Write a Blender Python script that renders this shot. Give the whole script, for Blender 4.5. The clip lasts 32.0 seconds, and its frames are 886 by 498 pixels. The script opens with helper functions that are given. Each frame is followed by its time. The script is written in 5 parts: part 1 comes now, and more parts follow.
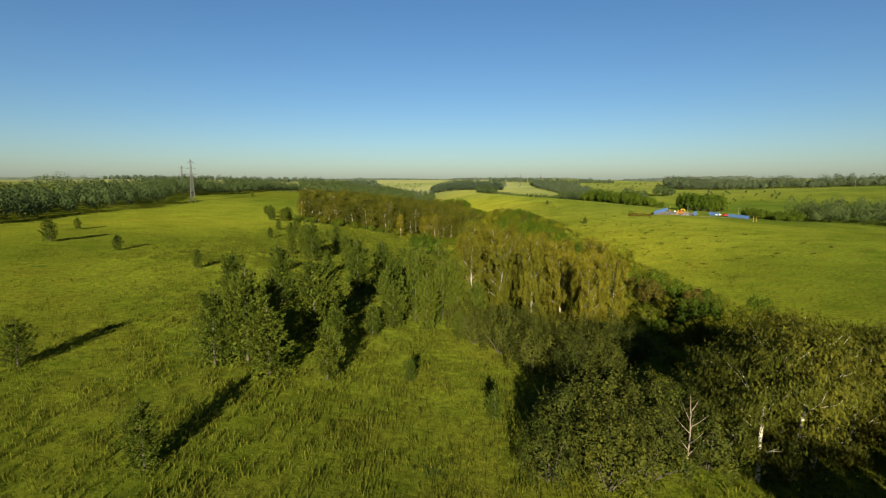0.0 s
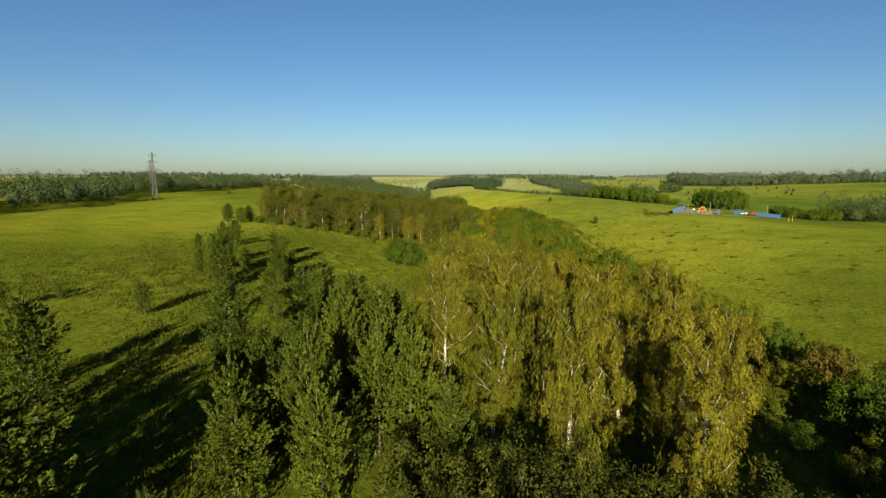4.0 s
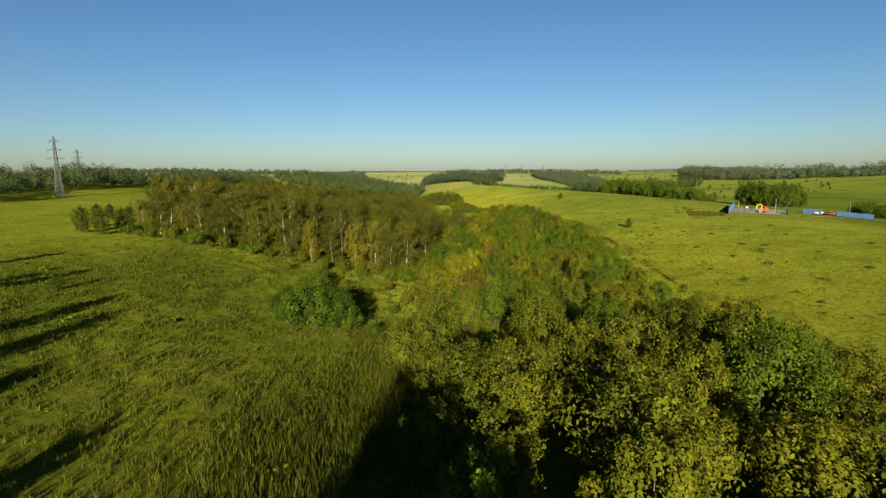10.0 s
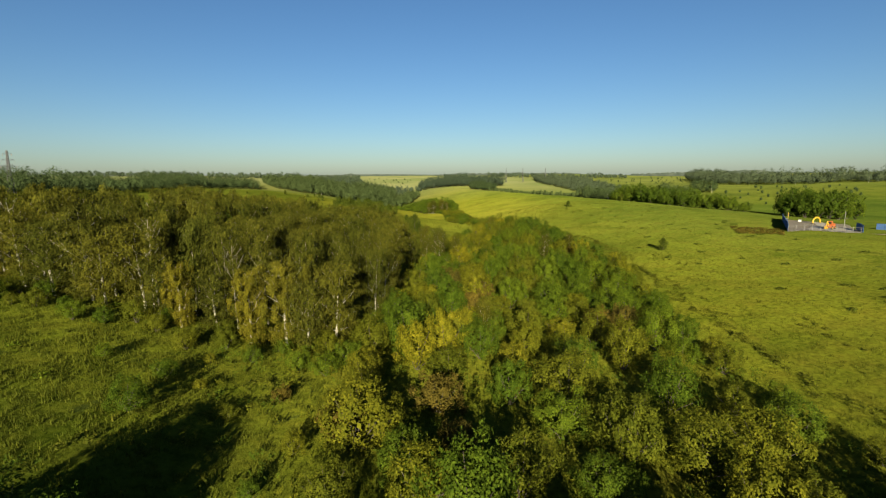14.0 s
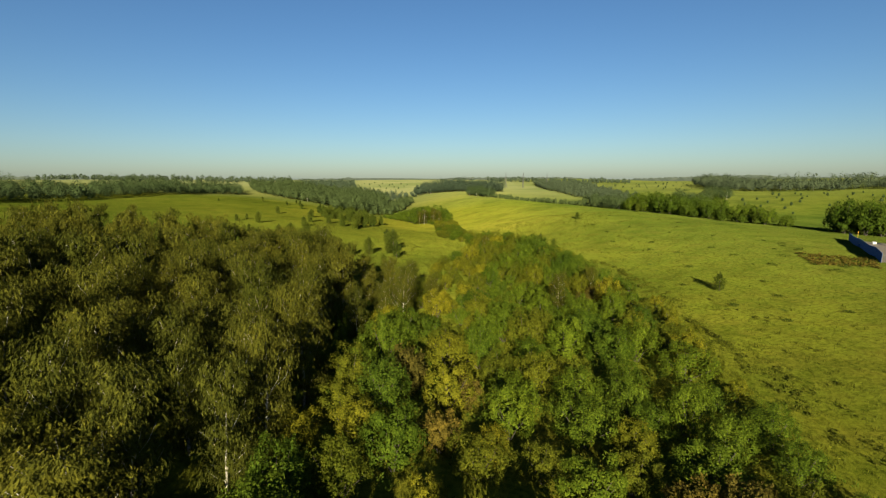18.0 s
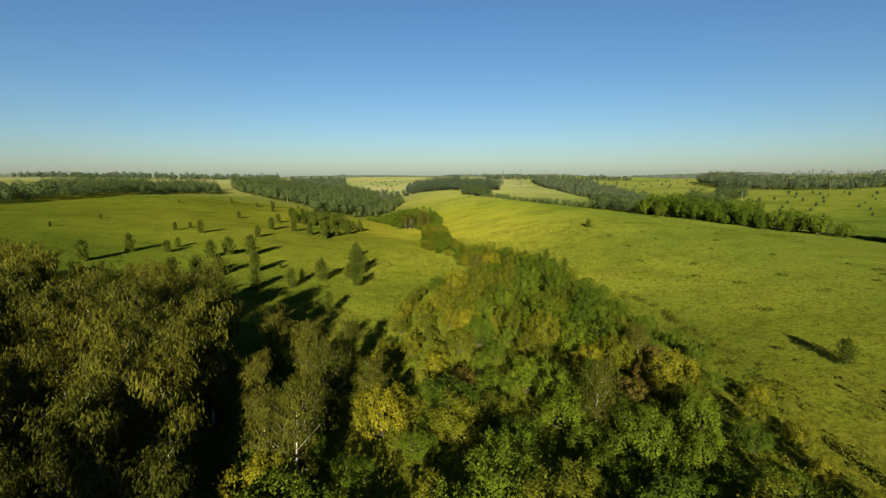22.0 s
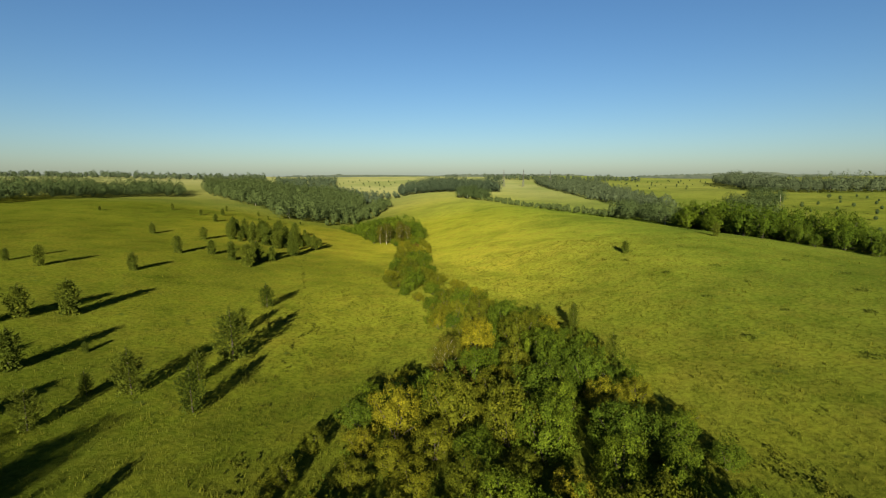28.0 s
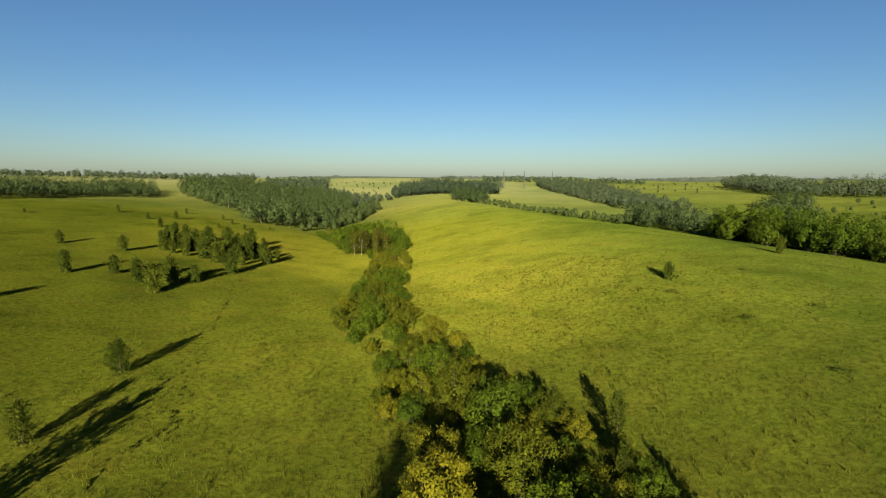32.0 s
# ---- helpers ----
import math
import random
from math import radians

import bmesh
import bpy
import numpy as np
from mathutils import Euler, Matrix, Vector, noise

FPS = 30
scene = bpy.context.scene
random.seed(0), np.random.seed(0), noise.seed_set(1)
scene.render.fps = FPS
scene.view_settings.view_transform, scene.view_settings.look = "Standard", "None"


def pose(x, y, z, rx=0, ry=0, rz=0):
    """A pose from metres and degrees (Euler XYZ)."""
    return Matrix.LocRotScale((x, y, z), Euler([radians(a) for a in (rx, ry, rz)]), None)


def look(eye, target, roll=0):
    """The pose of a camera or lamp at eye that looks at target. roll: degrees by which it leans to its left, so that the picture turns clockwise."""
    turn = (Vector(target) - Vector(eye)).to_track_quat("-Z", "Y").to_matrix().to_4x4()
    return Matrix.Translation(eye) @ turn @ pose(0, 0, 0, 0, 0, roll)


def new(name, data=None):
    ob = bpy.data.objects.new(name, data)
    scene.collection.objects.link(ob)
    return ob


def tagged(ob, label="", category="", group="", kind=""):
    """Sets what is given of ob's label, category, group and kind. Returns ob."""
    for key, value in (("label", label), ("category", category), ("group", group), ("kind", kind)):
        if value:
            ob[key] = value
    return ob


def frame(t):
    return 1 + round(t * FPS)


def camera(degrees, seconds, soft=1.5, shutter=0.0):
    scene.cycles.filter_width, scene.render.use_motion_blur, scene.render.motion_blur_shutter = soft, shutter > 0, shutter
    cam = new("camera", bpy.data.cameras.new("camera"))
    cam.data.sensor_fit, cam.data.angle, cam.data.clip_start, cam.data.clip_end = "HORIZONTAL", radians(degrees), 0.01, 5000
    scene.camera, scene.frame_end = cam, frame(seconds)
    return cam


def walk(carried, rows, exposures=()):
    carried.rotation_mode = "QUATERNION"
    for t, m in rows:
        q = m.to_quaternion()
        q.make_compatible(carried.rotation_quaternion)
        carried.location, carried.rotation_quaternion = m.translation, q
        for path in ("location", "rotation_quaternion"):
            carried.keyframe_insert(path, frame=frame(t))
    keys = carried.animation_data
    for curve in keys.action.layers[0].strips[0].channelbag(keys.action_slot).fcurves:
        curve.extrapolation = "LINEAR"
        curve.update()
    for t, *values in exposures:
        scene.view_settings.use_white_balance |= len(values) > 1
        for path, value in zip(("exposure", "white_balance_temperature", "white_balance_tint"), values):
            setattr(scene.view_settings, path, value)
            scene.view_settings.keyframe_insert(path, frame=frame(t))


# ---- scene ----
cam = camera(84.0, 32.0, soft=1.2, shutter=0.15)
METRES, EYE, TILT, LEAN, TURN = 500.0, 30.0, -8.1, 0.0, 0.0
ROWS = [
    (0.0, 0.0, 0.0, 0.0, -0.0, 0.0, 0.0),
    (0.5, 0.0009, 0.0116, 0.0008, -0.03, -0.0, -0.02),
    (1.0, 0.002, 0.025, 0.0017, -0.05, -0.02, -0.04),
    (1.5, 0.003, 0.0369, 0.0024, -0.07, -0.04, -0.02),
    (2.0, 0.0042, 0.0507, 0.0034, -0.08, -0.06, -0.04),
    (2.5, 0.0051, 0.0633, 0.0042, -0.1, -0.1, -0.04),
    (4.5, 0.0091, 0.1193, 0.0083, -0.09, -0.28, 0.11),
    (5.0, 0.0103, 0.1345, 0.0093, -0.09, -0.31, 0.14),
    (5.5, 0.0116, 0.1501, 0.0103, -0.1, -0.32, 0.17),
    (6.0, 0.0128, 0.1657, 0.0114, -0.1, -0.36, 0.19),
    (6.5, 0.0141, 0.1816, 0.0125, -0.11, -0.4, 0.23),
    (7.0, 0.0155, 0.1977, 0.0135, -0.11, -0.44, 0.21),
    (7.5, 0.0168, 0.2139, 0.0146, -0.12, -0.47, 0.22),
    (8.0, 0.0182, 0.2305, 0.0156, -0.11, -0.51, 0.16),
    (8.5, 0.0195, 0.2471, 0.0168, -0.09, -0.54, 0.24),
    (9.0, 0.0206, 0.2639, 0.018, -0.07, -0.58, 0.22),
    (9.5, 0.0219, 0.2808, 0.0191, -0.07, -0.56, 0.26),
    (10.0, 0.0235, 0.2978, 0.0202, -0.04, -0.54, 0.32),
    (10.5, 0.0252, 0.3148, 0.0215, -0.02, -0.52, 0.34),
    (11.0, 0.0269, 0.3316, 0.0231, -0.01, -0.48, 0.39),
    (11.5, 0.0286, 0.3482, 0.0246, 0.01, -0.45, 0.4),
    (12.0, 0.0303, 0.3648, 0.0264, 0.01, -0.43, 0.35),
    (12.5, 0.0319, 0.381, 0.0284, -0.0, -0.4, 0.33),
    (13.0, 0.0336, 0.3971, 0.0304, 0.02, -0.35, 0.33),
    (13.5, 0.0352, 0.413, 0.0324, 0.01, -0.31, 0.26),
    (14.0, 0.0367, 0.4288, 0.0344, 0.02, -0.28, 0.26),
    (14.5, 0.0383, 0.4444, 0.0365, 0.04, -0.27, 0.25),
    (16.5, 0.0438, 0.5043, 0.0437, 0.04, -0.05, 0.2),
    (17.0, 0.0453, 0.5203, 0.0457, 0.0, -0.02, 0.18),
    (17.5, 0.0466, 0.5342, 0.0475, 0.01, 0.01, 0.13),
    (18.0, 0.0482, 0.5501, 0.0496, 0.01, 0.01, 0.09),
    (18.5, 0.0494, 0.5639, 0.0513, -0.04, -0.0, 0.08),
    (19.0, 0.0508, 0.5798, 0.0533, -0.04, -0.06, 0.07),
    (19.5, 0.052, 0.594, 0.055, -0.05, -0.08, 0.08),
    (20.0, 0.0534, 0.6106, 0.0569, -0.05, -0.13, 0.08),
    (20.5, 0.0547, 0.6253, 0.0587, -0.06, -0.17, 0.08),
    (21.0, 0.0561, 0.6421, 0.0607, -0.11, -0.2, 0.07),
    (21.5, 0.0574, 0.657, 0.0624, -0.17, -0.21, 0.11),
    (22.0, 0.0589, 0.6739, 0.0644, -0.22, -0.24, 0.16),
    (22.5, 0.0603, 0.6891, 0.066, -0.23, -0.25, 0.17),
    (23.0, 0.0621, 0.7065, 0.068, -0.23, -0.27, 0.17),
    (23.5, 0.0637, 0.7219, 0.0697, -0.24, -0.28, 0.17),
    (24.0, 0.0654, 0.7394, 0.0717, -0.23, -0.27, 0.13),
    (24.5, 0.067, 0.7545, 0.0735, -0.21, -0.29, 0.15),
    (25.0, 0.0686, 0.772, 0.0755, -0.2, -0.29, 0.1),
    (25.5, 0.0701, 0.7875, 0.0773, -0.18, -0.27, 0.03),
    (27.5, 0.076, 0.8518, 0.084, -0.11, -0.28, 0.06),
    (28.0, 0.0775, 0.8691, 0.0851, -0.12, -0.27, 0.04),
    (28.5, 0.0789, 0.8842, 0.086, -0.12, -0.25, -0.01),
    (29.0, 0.0807, 0.9012, 0.0871, -0.1, -0.21, -0.02),
    (29.5, 0.0822, 0.9158, 0.0882, -0.11, -0.14, -0.07),
    (30.0, 0.0839, 0.9319, 0.0894, -0.12, -0.08, -0.13),
    (30.5, 0.0854, 0.9456, 0.0903, -0.12, -0.07, -0.2),
    (31.0, 0.087, 0.9613, 0.0915, -0.14, -0.08, -0.24),
    (31.5, 0.0883, 0.975, 0.0925, -0.13, -0.09, -0.29),
    (32.0, 0.0897, 0.9912, 0.0936, -0.13, -0.1, -0.3),
]
walk(cam, [(t, pose(0, 0, EYE, TILT, LEAN, TURN) @ pose(METRES * x, METRES * 0.681 * y, METRES * z, 90 + 1.468 * pitch, roll, 1.468 * yaw)) for t, x, y, z, yaw, pitch, roll in ROWS])

# ---- sky, sun, exposure ----
SUN_AZ, SUN_UP = 182.5, 16.5   # degrees clockwise from north (+y), and above the horizon
sky_world = bpy.data.worlds.new("sky")
scene.world = sky_world
sky_world.use_nodes = True
wn = sky_world.node_tree
sky = wn.nodes.new("ShaderNodeTexSky")
sky.sky_type, sky.sun_disc = "NISHITA", False
sky.sun_elevation, sky.sun_rotation = radians(SUN_UP), radians(SUN_AZ)
sky.altitude, sky.air_density, sky.dust_density, sky.ozone_density = 200, 1.0, 0.62, 3.0
tone = wn.nodes.new("ShaderNodeHueSaturation")
tone.inputs["Saturation"].default_value = 1.1
wn.links.new(sky.outputs[0], tone.inputs["Color"])
tint = wn.nodes.new("ShaderNodeMix")
tint.data_type, tint.blend_type = "RGBA", "MULTIPLY"
tint.inputs[0].default_value, tint.inputs[7].default_value = 1.0, (0.87, 0.98, 1.08, 1)
wn.links.new(tone.outputs[0], tint.inputs[6])
wn.links.new(tint.outputs[2], wn.nodes["Background"].inputs[0])
wn.nodes["Background"].inputs[1].default_value = 0.0275
sun_lamp = bpy.data.lights.new("sun", "SUN")
sun_lamp.energy, sun_lamp.angle, sun_lamp.color = 5.0, radians(0.5), (1.0, 0.88, 0.6)
sun = new("sun", sun_lamp)
a, e = radians(SUN_AZ), radians(SUN_UP)
sun.matrix_world = look((math.sin(a) * math.cos(e) * 300, math.cos(a) * math.cos(e) * 300, math.sin(e) * 300 + 20), (0, 0, 20))
scene.view_settings.exposure = 1.8

# ---- materials ----
def material(name, rough=0.8, spec=0.3):
    m = bpy.data.materials.new(name)
    m.use_nodes = True
    n = m.node_tree.nodes
    b = n["Principled BSDF"]
    b.inputs["Roughness"].default_value = rough
    b.inputs["Specular IOR Level"].default_value = spec
    return m, m.node_tree, b


def ramp_node(nt, stops):
    r = nt.nodes.new("ShaderNodeValToRGB")
    r.color_ramp.elements[0].position, r.color_ramp.elements[0].color = stops[0][0], (*stops[0][1], 1)
    r.color_ramp.elements[1].position, r.color_ramp.elements[1].color = stops[-1][0], (*stops[-1][1], 1)
    for p, c in stops[1:-1]:
        r.color_ramp.elements.new(p).color = (*c, 1)
    return r


def noise_node(nt, scale, detail=4.0, rough=0.55, coords="Object"):
    t = nt.nodes.new("ShaderNodeTexCoord")
    n = nt.nodes.new("ShaderNodeTexNoise")
    n.inputs["Scale"].default_value, n.inputs["Detail"].default_value, n.inputs["Roughness"].default_value = scale, detail, rough
    nt.links.new(t.outputs[coords], n.inputs["Vector"])
    return n


def mixed(nt, kind, fac, a, b):
    m = nt.nodes.new("ShaderNodeMix")
    m.data_type, m.blend_type = "RGBA", kind
    for k, v in ((0, fac), (6, a), (7, b)):
        if isinstance(v, bpy.types.NodeSocket):
            nt.links.new(v, m.inputs[k])
        else:
            m.inputs[k].default_value = v if k == 0 else (*v, 1)
    return m.outputs[2]


def leaf_material(name, dark, mid, light, glow=0.35, grain=0.0, cover=0.52):
    """Leaves: colour varies leaf by leaf and tree by tree, and some light passes through."""
    m, nt, b = material(name, 0.8, 0.04)
    g, o = nt.nodes.new("ShaderNodeNewGeometry"), nt.nodes.new("ShaderNodeObjectInfo")
    leaf = ramp_node(nt, [(0.0, dark), (0.5, mid), (1.0, light)])
    nt.links.new(g.outputs["Random Per Island"], leaf.inputs[0])
    tree = ramp_node(nt, [(0.0, (0.72, 0.79, 0.77)), (0.5, (1, 1, 1)), (1.0, (1.2, 1.14, 1.0))])
    nt.links.new(o.outputs["Random"], tree.inputs[0])
    col = mixed(nt, "MULTIPLY", 1.0, leaf.outputs[0], tree.outputs[0])
    patch = noise_node(nt, 0.9, 3)
    pr = ramp_node(nt, [(0.32, (0.72, 0.76, 0.74)), (0.68, (1.2, 1.15, 1.06))])
    nt.links.new(patch.outputs[0], pr.inputs[0])
    col = mixed(nt, "MULTIPLY", 1.0, col, pr.outputs[0])
    if grain:
        tc, vo = nt.nodes.new("ShaderNodeTexCoord"), nt.nodes.new("ShaderNodeTexVoronoi")
        vo.inputs["Scale"].default_value = grain
        nt.links.new(tc.outputs["Object"], vo.inputs["Vector"])
        sp = nt.nodes.new("ShaderNodeSeparateColor")
        nt.links.new(vo.outputs["Color"], sp.inputs[0])
        each = ramp_node(nt, [(0.1, (0.8, 0.83, 0.82)), (0.9, (1.18, 1.15, 1.1))])
        nt.links.new(sp.outputs[0], each.inputs[0])
        col = mixed(nt, "MULTIPLY", 1.0, col, each.outputs[0])
    nt.links.new(col, b.inputs["Base Color"])
    tr = nt.nodes.new("ShaderNodeBsdfTranslucent")
    nt.links.new(col, tr.inputs[0])
    ms = nt.nodes.new("ShaderNodeMixShader")
    ms.inputs[0].default_value = glow
    nt.links.new(b.outputs[0], ms.inputs[1])
    nt.links.new(tr.outputs[0], ms.inputs[2])
    out = ms.outputs[0]
    if grain:  # each spray is a spread of separate small leaves
        lt = nt.nodes.new("ShaderNodeMath")
        lt.operation, lt.inputs[1].default_value = "LESS_THAN", cover
        nt.links.new(vo.outputs["Distance"], lt.inputs[0])
        hole, mix = nt.nodes.new("ShaderNodeBsdfTransparent"), nt.nodes.new("ShaderNodeMixShader")
        nt.links.new(lt.outputs[0], mix.inputs[0])
        nt.links.new(hole.outputs[0], mix.inputs[1])
        nt.links.new(out, mix.inputs[2])
        out = mix.outputs[0]
    nt.links.new(out, nt.nodes["Material Output"].inputs[0])
    return m


def birch_bark():
    m, nt, b = material("birch_bark", 0.7)
    n = noise_node(nt, 3.0, 5)
    mp = nt.nodes.new("ShaderNodeMapping")
    mp.inputs["Scale"].default_value = (1.0, 1.0, 4.0)
    tc = nt.nodes.new("ShaderNodeTexCoord")
    nt.links.new(tc.outputs["Object"], mp.inputs[0])
    nt.links.new(mp.outputs[0], n.inputs["Vector"])
    r = ramp_node(nt, [(0.36, (0.035, 0.03, 0.027)), (0.48, (0.26, 0.24, 0.2)), (1.0, (0.44, 0.41, 0.35))])
    nt.links.new(n.outputs[0], r.inputs[0])
    nt.links.new(r.outputs[0], b.inputs["Base Color"])
    return m


def brown_bark(name, a, c):
    m, nt, b = material(name, 0.9)
    n = noise_node(nt, 6.0, 5)
    r = ramp_node(nt, [(0.3, a), (0.7, c)])
    nt.links.new(n.outputs[0], r.inputs[0])
    nt.links.new(r.outputs[0], b.inputs["Base Color"])
    return m


def meadow_material():
    """Rough summer meadow: fresh green with drier, yellower sweeps and dark weedy spots."""
    m, nt, b = material("meadow", 1.0, 0.0)
    b.inputs["Diffuse Roughness"].default_value = 1.0
    big, mid, fine = noise_node(nt, 0.012, 5, 0.6), noise_node(nt, 0.09, 6, 0.65), noise_node(nt, 1.3, 6, 0.7)
    r1 = ramp_node(nt, [(0.33, (0.048, 0.06, 0.006)), (0.5, (0.076, 0.085, 0.008)), (0.68, (0.096, 0.1, 0.01))])
    nt.links.new(big.outputs[0], r1.inputs[0])
    r2 = ramp_node(nt, [(0.28, (0.6, 0.68, 0.62)), (0.5, (1, 1, 1)), (0.74, (1.12, 1.08, 1.0))])
    nt.links.new(mid.outputs[0], r2.inputs[0])
    r3 = ramp_node(nt, [(0.32, (0.48, 0.54, 0.52)), (0.52, (0.97, 0.98, 0.97)), (0.7, (1.25, 1.2, 1.12))])
    nt.links.new(fine.outputs[0], r3.inputs[0])
    col = mixed(nt, "MULTIPLY", 1.0, mixed(nt, "MULTIPLY", 1.0, r1.outputs[0], r2.outputs[0]), r3.outputs[0])
    fields = noise_node(nt, 0.0032, 2, 0.4)
    rf = ramp_node(nt, [(0.38, (0.78, 0.88, 0.9)), (0.5, (1, 1, 1)), (0.6, (1.15, 1.08, 1.1))])
    nt.links.new(fields.outputs[0], rf.inputs[0])
    col = mixed(nt, "MULTIPLY", 1.0, col, rf.outputs[0])
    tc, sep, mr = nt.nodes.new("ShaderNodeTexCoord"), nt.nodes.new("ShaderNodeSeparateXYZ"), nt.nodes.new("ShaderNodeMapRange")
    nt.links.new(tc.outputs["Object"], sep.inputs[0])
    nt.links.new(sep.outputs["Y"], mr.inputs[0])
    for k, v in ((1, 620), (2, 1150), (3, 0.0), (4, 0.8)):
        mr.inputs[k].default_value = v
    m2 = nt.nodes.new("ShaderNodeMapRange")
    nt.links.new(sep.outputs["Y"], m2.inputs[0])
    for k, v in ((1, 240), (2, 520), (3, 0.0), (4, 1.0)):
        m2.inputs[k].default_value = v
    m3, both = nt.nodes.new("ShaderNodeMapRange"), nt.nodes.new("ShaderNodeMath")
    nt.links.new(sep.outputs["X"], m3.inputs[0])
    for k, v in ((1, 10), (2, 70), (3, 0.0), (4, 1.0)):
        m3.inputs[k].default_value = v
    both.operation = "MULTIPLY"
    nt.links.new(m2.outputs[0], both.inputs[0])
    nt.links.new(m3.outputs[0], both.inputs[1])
    col = mixed(nt, "MIX", both.outputs[0], col, mixed(nt, "MULTIPLY", 1.0, col, (1.06, 1.06, 1.25)))  # haze and sunlit brightness of the northern spur, put into the turf colour
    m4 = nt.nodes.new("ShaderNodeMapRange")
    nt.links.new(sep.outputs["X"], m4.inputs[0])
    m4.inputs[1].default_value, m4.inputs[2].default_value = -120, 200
    side_vignette = ramp_node(nt, [(0.0, (0.78, 0.83, 0.85)), (0.28, (0.88, 0.9, 0.92)), (0.43, (1, 1, 1)), (0.58, (1, 1, 1)), (0.73, (0.76, 0.85, 0.97)), (0.9, (0.6, 0.7, 0.85))])
    nt.links.new(m4.outputs[0], side_vignette.inputs[0])
    col = mixed(nt, "MULTIPLY", 1.0, col, side_vignette.outputs[0])  # greener to both sides; the darkening there is vignetting put into the colour
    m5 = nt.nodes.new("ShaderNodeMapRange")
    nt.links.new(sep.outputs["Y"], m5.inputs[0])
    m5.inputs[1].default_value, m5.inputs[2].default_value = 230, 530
    north_band = ramp_node(nt, [(0.0, (0, 0, 0)), (0.36, (1, 1, 1)), (0.55, (0.9, 0.9, 0.9)), (1.0, (0.2, 0.2, 0.2))])
    nt.links.new(m5.outputs[0], north_band.inputs[0])
    col = mixed(nt, "MIX", north_band.outputs[0], col, mixed(nt, "MULTIPLY", 1.0, col, (0.76, 0.84, 0.95)))  # darker, greener northern meadow, strongest near y 340 and fading by 530
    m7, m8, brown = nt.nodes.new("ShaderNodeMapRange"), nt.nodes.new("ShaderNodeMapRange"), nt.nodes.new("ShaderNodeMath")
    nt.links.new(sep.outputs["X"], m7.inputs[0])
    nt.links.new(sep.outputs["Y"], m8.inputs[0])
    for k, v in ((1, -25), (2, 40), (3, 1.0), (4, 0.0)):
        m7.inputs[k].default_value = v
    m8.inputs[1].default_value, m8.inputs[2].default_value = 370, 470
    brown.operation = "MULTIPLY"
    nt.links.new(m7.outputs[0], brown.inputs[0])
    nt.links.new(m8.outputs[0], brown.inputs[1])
    col = mixed(nt, "MIX", brown.outputs[0], col, mixed(nt, "MULTIPLY", 1.0, col, (0.75, 0.73, 0.78)))  # darker, slightly browner meadow towards the north-west
    m6, haze_mix = nt.nodes.new("ShaderNodeMapRange"), nt.nodes.new("ShaderNodeMath")
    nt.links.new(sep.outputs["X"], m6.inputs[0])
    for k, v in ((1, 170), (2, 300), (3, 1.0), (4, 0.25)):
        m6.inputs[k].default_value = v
    haze_mix.operation = "MULTIPLY"
    nt.links.new(mr.outputs[0], haze_mix.inputs[0])
    nt.links.new(m6.outputs[0], haze_mix.inputs[1])
    hazed = noise_node(nt, 0.006, 3, 0.5)
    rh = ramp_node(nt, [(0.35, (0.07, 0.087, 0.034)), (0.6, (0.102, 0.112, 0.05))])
    nt.links.new(hazed.outputs[0], rh.inputs[0])
    col = mixed(nt, "MIX", haze_mix.outputs[0], col, rh.outputs[0])  # pale fields beyond the valley, with aerial haze put into their colour
    spots = noise_node(nt, 0.23, 3, 0.6)
    rs = ramp_node(nt, [(0.66, (0, 0, 0)), (0.72, (1, 1, 1))])
    nt.links.new(spots.outputs[0], rs.inputs[0])
    col = mixed(nt, "MIX", rs.outputs[0], col, (0.03, 0.042, 0.007))
    dry = noise_node(nt, 0.17, 5, 0.7)
    rd = ramp_node(nt, [(0.42, (0, 0, 0)), (0.66, (1, 1, 1))])
    nt.links.new(dry.outputs[0], rd.inputs[0])
    col = mixed(nt, "MIX", rd.outputs[0], col, mixed(nt, "MULTIPLY", 1.0, col, (1.02, 0.9, 1.05)))  # drying, browner grass
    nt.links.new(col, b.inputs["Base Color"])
    bump = nt.nodes.new("ShaderNodeBump")
    bump.inputs["Strength"].default_value, bump.inputs["Distance"].default_value = 0.75, 0.35
    hb = noise_node(nt, 1.2, 8, 0.72)
    nt.links.new(hb.outputs[0], bump.inputs["Height"])
    nt.links.new(bump.outputs[0], b.inputs["Normal"])
    return m


def plain(name, colour, rough=0.6, metal=0.0, grime=0.25):
    m, nt, b = material(name, rough, 0.4)
    n = noise_node(nt, 2.0, 6, 0.65)
    r = ramp_node(nt, [(0.3, tuple(c * (1 - grime) for c in colour)), (0.7, colour)])
    nt.links.new(n.outputs[0], r.inputs[0])
    nt.links.new(r.outputs[0], b.inputs["Base Color"])
    b.inputs["Metallic"].default_value = metal
    return m


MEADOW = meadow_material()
BIRCH_LEAF = leaf_material("birch_leaf", (0.049, 0.049, 0.006), (0.081, 0.078, 0.008), (0.121, 0.112, 0.012), 0.2, 13, 0.58)
GROVE_LEAF = leaf_material("grove_birch_leaf", (0.028, 0.031, 0.005), (0.046, 0.049, 0.006), (0.071, 0.073, 0.01), 0.2, 11, 0.66)
YOUNG_LEAF = leaf_material("young_leaf", (0.026, 0.038, 0.005), (0.042, 0.057, 0.007), (0.064, 0.079, 0.01), 0.2)
WILLOW_LEAF = leaf_material("willow_leaf", (0.02, 0.026, 0.005), (0.034, 0.041, 0.007), (0.052, 0.058, 0.01), 0.2)
